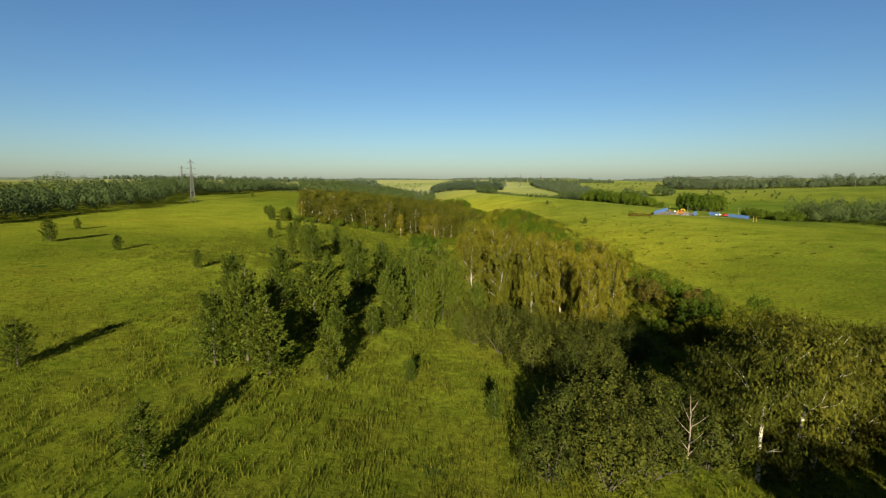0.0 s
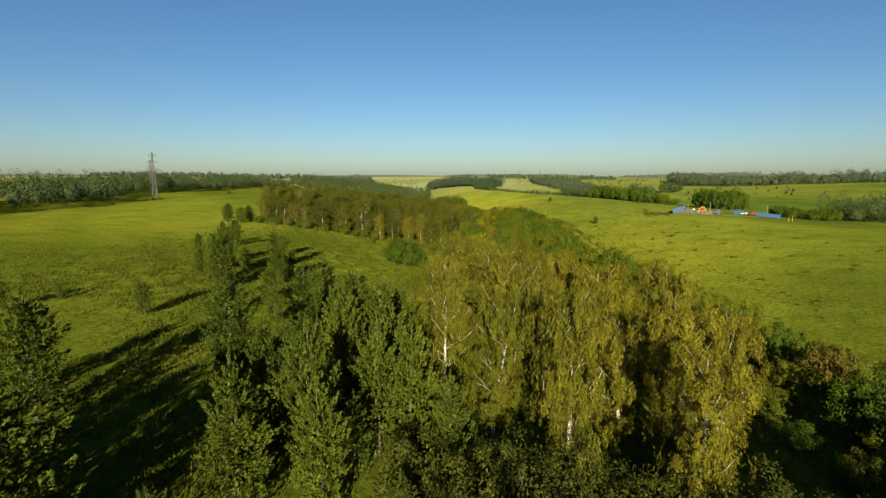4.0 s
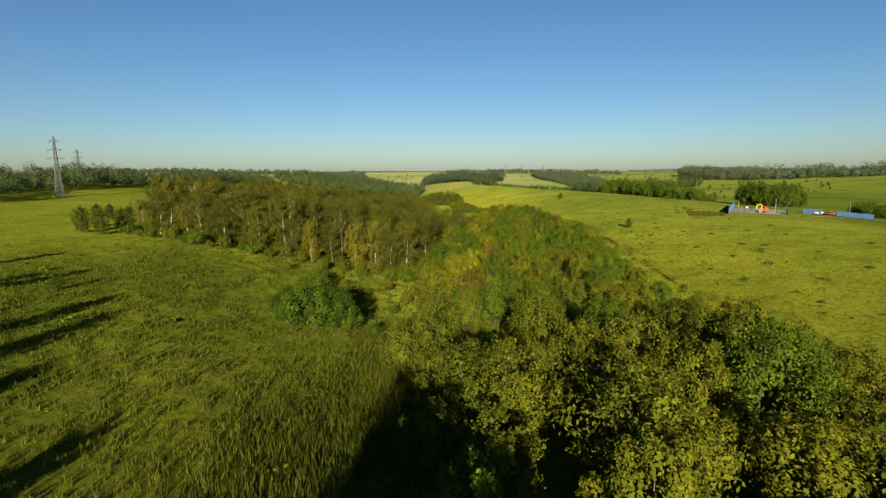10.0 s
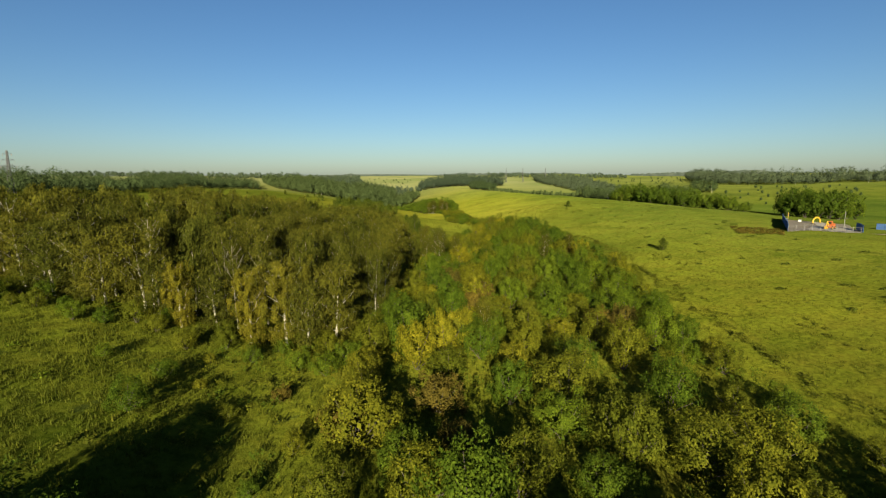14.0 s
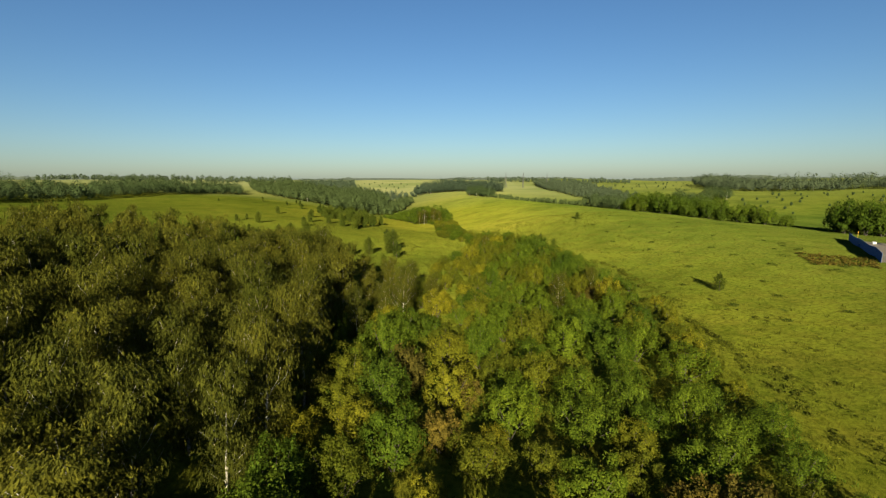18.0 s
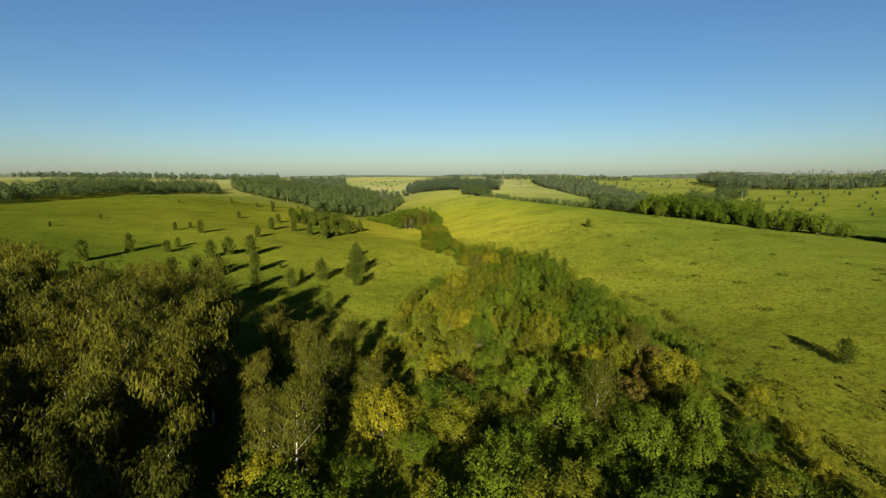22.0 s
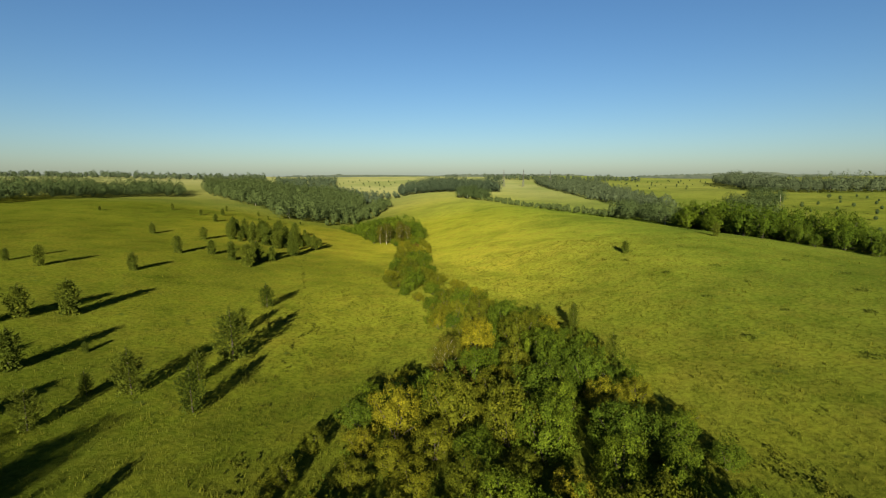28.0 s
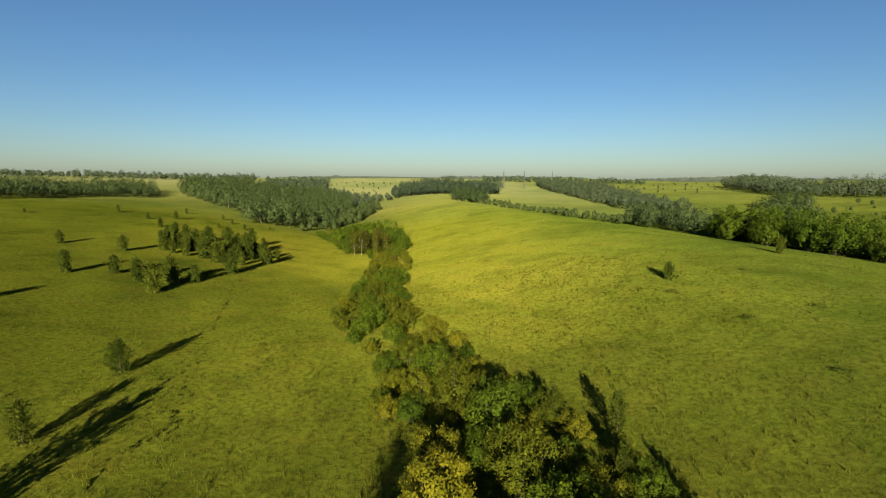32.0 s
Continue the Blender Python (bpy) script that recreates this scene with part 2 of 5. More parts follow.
SHRUB_GREEN = leaf_material("shrub_green_leaf", (0.028, 0.047, 0.004), (0.046, 0.07, 0.005), (0.07, 0.097, 0.008), 0.2)
SHRUB_DARK = leaf_material("shrub_dark_leaf", (0.023, 0.041, 0.004), (0.038, 0.061, 0.005), (0.059, 0.085, 0.008), 0.2)
SHRUB_OLIVE = leaf_material("shrub_olive_leaf", (0.038, 0.047, 0.004), (0.06, 0.069, 0.005), (0.089, 0.094, 0.009), 0.2)
SHRUB_YELLOW = leaf_material("shrub_yellow_leaf", (0.056, 0.061, 0.005), (0.086, 0.087, 0.006), (0.12, 0.116, 0.009), 0.2)
SHRUB_BROWN = leaf_material("shrub_brown_leaf", (0.04, 0.034, 0.006), (0.062, 0.051, 0.009), (0.085, 0.067, 0.013), 0.2)
# bluer than the near leaves: some distance haze is mixed into this green
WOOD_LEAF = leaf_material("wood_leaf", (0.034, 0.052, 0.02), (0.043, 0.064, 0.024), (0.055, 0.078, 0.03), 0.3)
# paler and bluer: aerial haze over the far woods, put into the leaf colour
HAZED_LEAF = leaf_material("hazed_wood_leaf", (0.04, 0.058, 0.038), (0.048, 0.068, 0.043), (0.057, 0.079, 0.05), 0.3)
BIRCH_BARK = birch_bark()
GREY_BARK = brown_bark("grey_bark", (0.03, 0.025, 0.02), (0.07, 0.06, 0.048))
DEAD_BARK = brown_bark("dead_bark", (0.08, 0.065, 0.05), (0.17, 0.145, 0.115))

# ---- ground ----
# The lie of the land: a gully that winds north between two meadows, and far hills.
STATIONS = [  # y, gully x, gully z
    (-150, 48, 11), (0, 42, 8), (100, 40, 4), (170, 38, 2), (230, 37, 1.5), (310, 38, 0.5), (380, 35, -1.5),
    (450, 28, -2.5), (530, 12, -5.5), (620, -12, -7.5), (800, -55, -9), (1000, -60, -6),
]
ACROSS = [-600, -300, -150, -80, -60, -40, -20, 0, 30, 60, 100, 200, 320, 600]  # metres from the gully
PROFILE = [  # height of the ground at those distances, station by station
    (20, 19, 18, 17, 16.5, 15, 13, 11, 10, 11, 12, 11, 8, 12), (20, 18, 17, 15, 14.5, 13, 11, 8, 7.5, 8, 9, 9, 4, 8),
    (20, 18, 16, 13.5, 12, 10, 7.5, 4, 3.5, 6, 8, 7, 1, 6), (20, 18, 15, 11, 8, 2.2, 1.4, 1.2, 0.4, 5.5, 8, 5, -2, 5),
    (20, 18, 14, 8.5, 6.3, 3.0, 2.0, 1.2, 1.2, 5.2, 8, 3, -3, 5), (20, 17, 13, 7, 5, 3, 2, 0.5, 1.5, 4.6, 8.2, 3, -3, 5),
    (20, 19, 12.5, 6, 3.5, 1.7, 0.5, -1.5, 0.3, 5.7, 8.9, 3, -2, 6), (19, 19, 12.5, 6, 2.8, 0, -1.2, -2.5, -0.5, 7.5, 10, 2, -2, 8),
    (19, 17, 11, 5, 1.5, -1.5, -3.5, -5.5, -1, 5.2, 10.4, 1, -1, 10), (20, 18, 13.5, 5.5, 0.5, -3, -5.5, -7.5, -3.5, 3, 9.5, 1, 1, 11),
    (22, 16, 8, 2, -2, -5, -7, -9, -4, 2, 8.5, 2, 3, 12), (24, 18, 10, 2, -1, -3, -5, -6, -2, 4, 9, 8, 9, 14),
]


def land_raw(x, y):
    ys = [s[0] for s in STATIONS]
    yc = np.clip(y, ys[0], ys[-1])
    across = x - np.interp(yc, ys, [s[1] for s in STATIONS])
    i = np.clip(np.searchsorted(ys, yc, side="right") - 1, 0, len(ys) - 2)
    f = (yc - np.take(ys, i)) / (np.take(ys, i + 1) - np.take(ys, i))
    cols = np.array(PROFILE, float)
    k = np.clip(np.searchsorted(ACROSS, across, side="right") - 1, 0, len(ACROSS) - 2)
    a0, a1 = np.take(ACROSS, k), np.take(ACROSS, k + 1)
    g = np.clip((across - a0) / (a1 - a0), 0, 1)
    return (cols[i, k] * (1 - f) + cols[i + 1, k] * f) * (1 - g) + (cols[i, k + 1] * (1 - f) + cols[i + 1, k + 1] * f) * g


def smooth(v):
    v = np.clip(v, 0, 1)
    return v * v * (3 - 2 * v)


def hills(x, y):
    """Rolling country beyond the near valley."""
    return 23 + 5 * np.sin(x / 310 + 0.6) * np.cos(y / 430 + 0.4) + 3 * np.sin(x / 150 - y / 270) - 9 * smooth((y - 2300) / 1500)


def land(x, y):
    """Height of the ground."""
    x, y = np.asarray(x, float), np.asarray(y, float)
    z = 0.0
    for ox, oy, w in ((0, 0, 0.2), (8, 0, 0.12), (-8, 0, 0.12), (16, 0, 0.08), (-16, 0, 0.08), (0, 12, 0.1), (0, -12, 0.1), (0, 28, 0.1), (0, -28, 0.1)):
        z = z + w * land_raw(x + ox, y + oy)
    k = np.maximum(smooth((y - 820) / 900), smooth((np.abs(x) - 380) / 700) * smooth((y + 300) / 500))
    z = z * (1 - k) + hills(x, y) * k
    return z + 0.35 * np.sin(x / 13 + 0.7 * np.sin(y / 19)) * np.sin(y / 17 + 1.3) + 0.15 * np.sin(x / 4.1 + y / 6.3)


# ---- helpers for things ----
def thing(name, m, label, category, group="", kind=""):
    ob = new(name)
    ob.empty_display_size = 0.5
    ob.matrix_world = m
    return tagged(ob, label, category, group, kind)


def mesh_of(name, verts, faces, mat, smooth=False):
    me = bpy.data.meshes.new(name)
    me.from_pydata(verts if isinstance(verts, list) else verts.tolist(), [], faces if isinstance(faces, list) else faces.tolist())
    me.materials.append(mat)
    if smooth:
        me.polygons.foreach_set("use_smooth", [True] * len(me.polygons))
    me.update()
    return me


def child(name, me, parent, label="", m=None):
    ob = new(name, me)
    ob.parent = parent
    if m is not None:
        ob.matrix_basis = m
    return tagged(ob, label)


def part(name, bm, mat, parent, label=""):
    me = bpy.data.meshes.new(name)
    bm.to_mesh(me)
    bm.free()
    me.materials.append(mat)
    return child(name, me, parent, label)


def ground_z(x, y):
    return float(land(x, y))


# ---- trees ----
def tube(path, radii, sides=5):
    """A tapered tube along a path: verts and faces."""
    verts, faces = [], []
    path = [Vector(p) for p in path]
    for i, p in enumerate(path):
        d = (path[min(i + 1, len(path) - 1)] - path[max(i - 1, 0)]).normalized()
        u = d.orthogonal().normalized()
        v = d.cross(u)
        for k in range(sides):
            a = 2 * math.pi * k / sides
            verts.append(tuple(p + (u * math.cos(a) + v * math.sin(a)) * radii[i]))
    for i in range(len(path) - 1):
        for k in range(sides):
            a, b = i * sides + k, i * sides + (k + 1) % sides
            faces.append((a, b, b + sides, a + sides))
    faces.append(tuple(range((len(path) - 1) * sides, len(path) * sides)))
    return verts, faces


def join_parts(parts):
    verts, faces = [], []
    for v, f in parts:
        o = len(verts)
        verts += v
        faces += [tuple(i + o for i in q) for q in f]
    return verts, faces


def leaves(rng, centres, size, droop=0.0, out=None, slim=(0.5, 0.8), stray=0.75):
    """One bent four-cornered leaf spray at each centre, facing mostly outward and up."""
    n = len(centres)
    nor = rng.normal(size=(n, 3)) * stray
    if out is not None:
        nor += out
    nor[:, 2] += 0.35
    nor /= np.linalg.norm(nor, axis=1)[:, None]
    hang = rng.normal(size=(n, 3))
    hang[:, 2] -= droop
    u = hang - (hang * nor).sum(1)[:, None] * nor
    u /= np.linalg.norm(u, axis=1)[:, None] + 1e-6
    v = np.cross(nor, u)
    s = size * rng.uniform(0.6, 1.35, n)[:, None]
    w = s * rng.uniform(*slim, n)[:, None]
    bend = nor * s * rng.uniform(-0.25, 0.25, n)[:, None]
    verts = np.stack([centres - u * s, centres + v * w + bend, centres + u * s, centres - v * w + bend], 1).reshape(-1, 3)
    return verts, np.arange(4 * n).reshape(n, 4)


def tufts_of(rng, base, way, length, per, size, slim=(0.28, 0.46), flare=0.9, wide=0.24):
    """Leafy shoots: per leaves set round each shoot, pointing outward and forward along it."""
    n = len(base)
    way = way / np.linalg.norm(way, axis=1)[:, None]
    f = rng.uniform(0.0, 1.0, (n, per, 1))
    d = rng.normal(size=(n, per, 3))
    d -= (d * way[:, None]).sum(2)[..., None] * way[:, None]
    d /= np.linalg.norm(d, axis=2)[..., None] + 1e-6
    reach = length[:, None, None]
    p = base[:, None] + way[:, None] * reach * f + d * reach * wide * (1.1 - f)
    u = way[:, None] + d * flare * (1.15 - f) + rng.normal(size=d.shape) * 0.25
    u /= np.linalg.norm(u, axis=2)[..., None]
    nor = d * 0.6 + way[:, None] * 0.5 + rng.normal(size=d.shape) * 0.45
    nor[..., 2] += 0.4
    v = np.cross(nor, u)
    v /= np.linalg.norm(v, axis=2)[..., None] + 1e-6
    k = size * rng.uniform(0.65, 1.35, (n, per, 1))
    w = k * rng.uniform(*slim, (n, per, 1))
    verts = np.stack([p - u * k * 0.3, p + u * k * 0.4 + v * w, p + u * k * 1.2, p + u * k * 0.4 - v * w], 2).reshape(-1, 3)
    return verts, np.arange(4 * n * per).reshape(-1, 4)


def both(a, b):
    """Two lots of leaves in one."""
    return np.concatenate([a[0], b[0]]), np.concatenate([a[1], b[1] + len(a[0])])


def birch(seed, h, spread, count, leaf=0.24, bare=0.2, nl=14, hang=1.0):
    """A grown birch: white forked stem, steep forked limbs, hanging leaf strands. Returns stem, limbs and crown data."""
    rng = np.random.default_rng(seed)
    lean = rng.normal(size=2) * 0.035 * h
    stem = [Vector((lean[0] * f * f + 0.12 * math.sin(5 * f + seed), lean[1] * f * f + 0.12 * math.cos(4 * f + seed), h * 0.9 * f)) for f in np.linspace(0, 1, 9)]
    r0 = 0.011 * h
    trunk = tube(stem, [r0 * (1 - 0.95 * f) + 0.012 for f in np.linspace(0, 1, 9)], 7)
    limbs, tips = [], []
    for i in range(nl):
        f = bare + (0.95 - bare) * (i + rng.uniform(0, 0.8)) / nl
        k = f * 8
        j = min(int(k), 7)
        p = stem[j].lerp(stem[j + 1], k - j)
        a = i * 2.4 + rng.uniform(-0.5, 0.5)
        env = spread * max(0.62 if f < 0.5 else 0.25, math.sin(math.pi * min(1, max(0, (f - bare * 0.6) / (1.12 - bare * 0.6))) ** 0.8) ** 0.7) * rng.uniform(0.75, 1.15)
        up = rng.uniform(1.1, 2.0) * (0.6 + 0.7 * f)
        room = max(0.3, (1.02 * h - p.z) / max(0.3, env))
        up = min(up, room)

        def along(s, b, reach=1.0):
            return p + Vector((math.cos(b) * env * s * reach, math.sin(b) * env * s * reach, env * up * (0.6 * s + 0.4 * s * s))) + Vector(rng.normal(size=3) * 0.12)

        path = [p] + [along(s, a) for s in (0.28, 0.54, 0.76)]
        r = r0 * 0.26 * (1.15 - f) + 0.01
        woods = [tube(path, [r, r * 0.75, r * 0.45, 0.01], 5)]
        twigs = [path]
        for b in (a - rng.uniform(0.35, 0.7), a + rng.uniform(0.35, 0.7)):
            fork = [path[1], along(0.52, b, 0.95), along(0.72, b, 0.95)]
            woods.append(tube(fork, [r * 0.55, r * 0.4, 0.008], 4))
            twigs.append([p] + fork)
        limbs.append(join_parts(woods))
        for path in twigs:
            for q in np.linspace(0.3, 1, 4):
                w = q * 3
                jj = min(int(w), 2)
                tips.append(path[jj].lerp(path[jj + 1], w - jj))
            tips.append(path[-1] + (path[-1] - path[-2]) * 0.75)
    for q in np.linspace(0.72, 1.03, 16):
        tips.append(stem[-1] * float(q))
    tips = np.array([tuple(t) for t in tips])
    per = max(4, count // len(tips))
    strands = []
    for t in tips:
        n = int(per * rng.uniform(0.45, 1.55)) + 2
        m = 1 if hang > 0.9 else 2
        for c in range(m):
            base = t + rng.normal(size=3) * np.array([0.42, 0.42, 0.2]) * spread / 2.6
            k = max(2, n // m)
            drop = rng.uniform(0.25, 1.0) * min(2.6, 0.185 * h) * hang
            q = rng.normal(size=(k, 3)) * np.array([0.16, 0.16, 0.09]) * spread / 2.8 * (2.6 - 1.6 * hang)
            f = rng.uniform(0, 1, k) ** 1.1
            q[:, :2] *= (1.3 - 0.8 * f)[:, None]
            q[:, 2] += 0.1 - f * drop
            strands.append(base + q)
    c = np.concatenate(strands)
    c[:, 2] = np.maximum(c[:, 2], 0.3)
    axis = np.array([lean[0] * 0.4, lean[1] * 0.4, h * 0.5])
    o = (c - axis) / np.array([spread, spread, h * 0.5])
    crown = leaves(rng, c, leaf, 5.0, o * np.array([1.6, 1.6, 0.3]), (0.2, 0.36), 0.5)
    return trunk, limbs, crown


def cone_tree(seed, h, spread, count, leaf=0.2, blunt=0.6):
    """A young leafy tree: slim, pointed, leafy almost to the ground, its boughs ending in rising tufts."""
    rng = np.random.default_rng(seed)
    stem = [(0.04 * math.sin(3 * f + seed) * h * 0.3, 0.04 * math.cos(2 * f) * h * 0.3, h * 0.95 * f) for f in np.linspace(0, 1, 6)]
    trunk = tube(stem, [0.016 * h * (1 - 0.9 * f) + 0.015 for f in np.linspace(0, 1, 6)], 6)
    base, way, length = [], [], []
    nb = 64
    for i in range(nb):
        f = 0.05 + 0.92 * (i + rng.uniform()) / nb
        a = i * 2.4 + rng.uniform(-0.5, 0.5)
        prof = (0.62 + 0.38 * f / 0.32) if f < 0.32 else max(0.02, 1 - (f - 0.32) / 0.68) ** blunt
        r = spread * prof * rng.uniform(0.62, 1.12) * (1 + 0.16 * math.sin(2 * a + seed) * math.sin(5 * f + seed))
        z = h * 0.9 * f
        for s in ((0.35, 0.62, 0.85, 1.0) if r > 0.7 else (0.5, 0.9)):
            b = a + rng.normal() * 0.22
            base.append((math.cos(b) * r * s * 0.86, math.sin(b) * r * s * 0.86, z + r * 0.5 * s * s))
            way.append((math.cos(b) * 0.8, math.sin(b) * 0.8, rng.uniform(0.35, 1.1)))
            length.append(rng.uniform(0.35, 0.7) * (0.55 + 0.45 * r / spread))
    for q in (0.9, 0.95):
        base.append((0, 0, h * q)), way.append((rng.normal() * 0.15, rng.normal() * 0.15, 1)), length.append(h * 0.07)
    base, way, length = np.array(base), np.array(way), np.array(length)
    base[:, 2] = np.maximum(base[:, 2], 0.15)
    f = rng.uniform(0.02, 0.9, 1000)
    d = rng.normal(size=(1000, 3))
    d /= np.linalg.norm(d, axis=1)[:, None]
    inner = d * np.array([1, 1, 0.3]) * (spread * 0.72 * (1 - 0.9 * f))[:, None] + np.stack([0 * f, 0 * f, h * 0.95 * f], 1)
    return trunk, [], both(tufts_of(rng, base, way, length, max(4, count // len(base)), leaf), leaves(rng, inner, leaf * 1.2, 0.0, d, (0.5, 0.8)))


def shrub(seed, h, spread, count, leaf=0.12, lumps=24, upright=0.55):
    """A leafy bush or low tree: several stems and a rounded, uneven crown built up of leafy lumps with shoots on them."""
    rng = np.random.default_rng(seed)
    stems, base, way, length, pts, outs = [], [], [], [], [], []
    tall = 1.5 if upright > 1 else 1.0
    p1, p2, p3 = rng.uniform(0, 6.28, 3)
    per = int(count * 0.68 / lumps)
    for i in range(lumps):
        z = 1 - 1.55 * (i + rng.uniform(0.1, 0.9)) / lumps
        a = i * 2.4 + rng.uniform(-0.35, 0.35)
        dome = np.array([math.cos(a) * math.sqrt(1 - z * z), math.sin(a) * math.sqrt(1 - z * z), z])
        uneven = 1 + 0.17 * math.sin(2 * a + p1) + 0.13 * math.sin(3 * a + p2 + 2.5 * z) + 0.1 * math.sin(5 * z + p3)
        size = spread * rng.uniform(0.2, 0.34)
        c = dome * uneven * rng.uniform(0.62, 0.86) * np.array([spread, spread, h * 0.5]) + np.array([0, 0, h * 0.5])
        if i % 3 == 0:
            stems.append(tube([(0.1 * math.cos(a), 0.1 * math.sin(a), -0.1), (c[0] * 0.45, c[1] * 0.45, c[2] * 0.5), tuple(c)], [0.06, 0.04, 0.012], 4))
        d = rng.normal(size=(per, 3)) + dome * 1.0
        d /= np.linalg.norm(d, axis=1)[:, None]
        r = size * rng.uniform(0.62, 1.05, (per, 1)) * (1 + 0.2 * np.sin(d[:, :1] * 6 + p1 + i) * np.cos(d[:, 1:2] * 6 + p2))
        pts.append(c + d * r * np.array([1, 1, 1.1 * tall]))
        outs.append(d * 1.5 + dome * 0.6)
        for k in range(7):
            d = rng.normal(size=3) + dome * 1.1
            d /= np.linalg.norm(d)
            base.append(c + d * size * rng.uniform(0.5, 0.9) * np.array([1, 1, tall]))
            way.append(d + np.array([0, 0, upright]))
            length.append(size * rng.uniform(0.45, 0.85) * tall)
    for k in range(40):
        a, f = rng.uniform(0, 6.28), rng.uniform(0.0, 0.35)
        r = spread * rng.uniform(0.5, 0.85)
        base.append(np.array([math.cos(a) * r, math.sin(a) * r, h * f]))
        way.append(np.array([math.cos(a), math.sin(a), rng.uniform(0.2, 1.0)]))
        length.append(spread * rng.uniform(0.14, 0.26))
    outer = tufts_of(rng, np.array(base), np.array(way), np.array(length), max(4, int(count * 0.32 / len(base))), leaf)
    mass = leaves(rng, np.concatenate(pts), leaf, 0.3, np.concatenate(outs), (0.45, 0.75), 0.5)
    d = rng.normal(size=(260, 3))
    d /= np.linalg.norm(d, axis=1)[:, None]
    core = d * np.array([spread * 0.6, spread * 0.6, h * 0.36]) * rng.uniform(0.6, 1.0, (260, 1)) + np.array([0, 0, h * 0.42])
    return join_parts(stems), None, both(both(outer, mass), leaves(rng, core, leaf * 2.0, 0.0, d, (0.5, 0.8)))


def kind_of_tree(name, data, bark, leaf_mat, crown_name="crown", limb_bark=None):
    """Meshes of one kind, to be planted many times."""
    t, l, c = data
    out = [("branchwork" if l is None else "trunk", mesh_of(name + "_trunk", *t, bark, True))]
    for limb in l or ():
        out.append(("limb", mesh_of(name + "_limb", *limb, limb_bark or bark, True)))
    out.append((crown_name, mesh_of(name + "_crown", *c, leaf_mat)))
    return out


def plant(name, meshes, x, y, size, label, category, group="", turn=None, wide=1.0, sink=0.08):
    """A tree of the kind, on the ground at x, y."""
    turn = random.uniform(0, 360) if turn is None else turn
    ob = thing(name, pose(x, y, ground_z(x, y) - sink, 0, 0, turn) @ Matrix.Diagonal((size * wide, size * wide, size, 1)), label, category, group)
    for n, me in meshes:
        child(n, me, ob)
    return ob


def spaced(lo, hi, step, far, grow):
    """Even steps from lo to hi, then ever wider ones out to far on both sides."""
    mid = list(np.arange(lo, hi + 0.1, step))
    up, s = [hi], step
    while up[-1] < far[1]:
        s *= grow
        up.append(up[-1] + s)
    down, s = [lo], step
    while down[-1] > far[0]:
        s *= grow
        down.append(down[-1] - s)
    return np.array(down[:0:-1] + mid + up[1:])


gx, gy = spaced(-220, 240, 4.0, (-4200, 4200), 1.12), spaced(-60, 640, 4.0, (-1500, 4600), 1.12)
GX, GY = np.meshgrid(gx, gy)
GZ = land(GX, GY)
nx, ny = len(gx), len(gy)
quads = [(j * nx + i, j * nx + i + 1, (j + 1) * nx + i + 1, (j + 1) * nx + i) for j in range(ny - 1) for i in range(nx - 1)]
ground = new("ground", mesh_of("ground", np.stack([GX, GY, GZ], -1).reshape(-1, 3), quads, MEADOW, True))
tagged(ground, "rolling green summer meadow with a shallow gully running through", "meadow", kind="structure")

# ---- kinds of trees and bushes ----
BIG_BIRCH = [kind_of_tree("big_birch", birch(10 + i, 14.0, 2.5 + 0.25 * (i % 3), 20000, 0.165, 0.1, 14), BIRCH_BARK, BIRCH_LEAF) for i in range(4)]
BIRCHES = [kind_of_tree("birch", birch(20 + i, 14.0, 2.6 + 0.25 * (i % 3), 4600, 0.3, 0.05, 10, 0.5), BIRCH_BARK, GROVE_LEAF) for i in range(4)]
GROVE_BIRCHES = [kind_of_tree("grove_birch", birch(15 + i, 14.0, 2.7 + 0.25 * (i % 3), 9500, 0.2, 0.08, 12, 0.5), BIRCH_BARK, GROVE_LEAF) for i in range(3)]
THIN_BIRCHES = [kind_of_tree("thin_birch", birch(28 + i, 14.0, 2.6, 8600, 0.18, 0.1, 14, 0.6), BIRCH_BARK, GROVE_LEAF) for i in range(2)]
BARE_BIRCHES = [kind_of_tree("bare_birch", birch(25 + i, 14.0, 2.3, 2200, 0.15, 0.3, 12), BIRCH_BARK, GROVE_LEAF) for i in range(2)]
YOUNG = [kind_of_tree("young", cone_tree(30 + i, 6.0, 1.75 + 0.15 * (i % 3), 11000, 0.09, 0.5 + 0.1 * (i % 3)), GREY_BARK, YOUNG_LEAF) for i in range(4)]
FAR_YOUNG = [kind_of_tree("young_far", cone_tree(40 + i, 6.0, 1.9 + 0.2 * (i % 3), 2400, 0.2, 0.45 + 0.1 * (i % 3)), GREY_BARK, YOUNG_LEAF) for i in range(4)]


def bushes_of(name, seed, h, spread, count, leaf, mat, n=4, upright=0.55):
    return [kind_of_tree(name, shrub(seed + i, h, spread + 0.2 * (i % 3), count, leaf, 20 + 3 * (i % 4), upright), GREY_BARK, mat) for i in range(n)]


SHRUBS = bushes_of("shrub", 50, 4.6, 2.5, 6400, 0.092, SHRUB_GREEN)
OLIVES = bushes_of("olive_shrub", 60, 4.5, 2.3, 6600, 0.088, SHRUB_OLIVE)
SHRUBS_LIGHT = bushes_of("shrub_light", 50, 4.2, 2.7, 2200, 0.145, SHRUB_GREEN)
OLIVES_LIGHT = bushes_of("olive_light", 60, 4.0, 2.6, 2200, 0.145, SHRUB_OLIVE)
YELLOWS = bushes_of("yellow_shrub", 70, 4.4, 2.1, 6000, 0.088, SHRUB_YELLOW, 3)
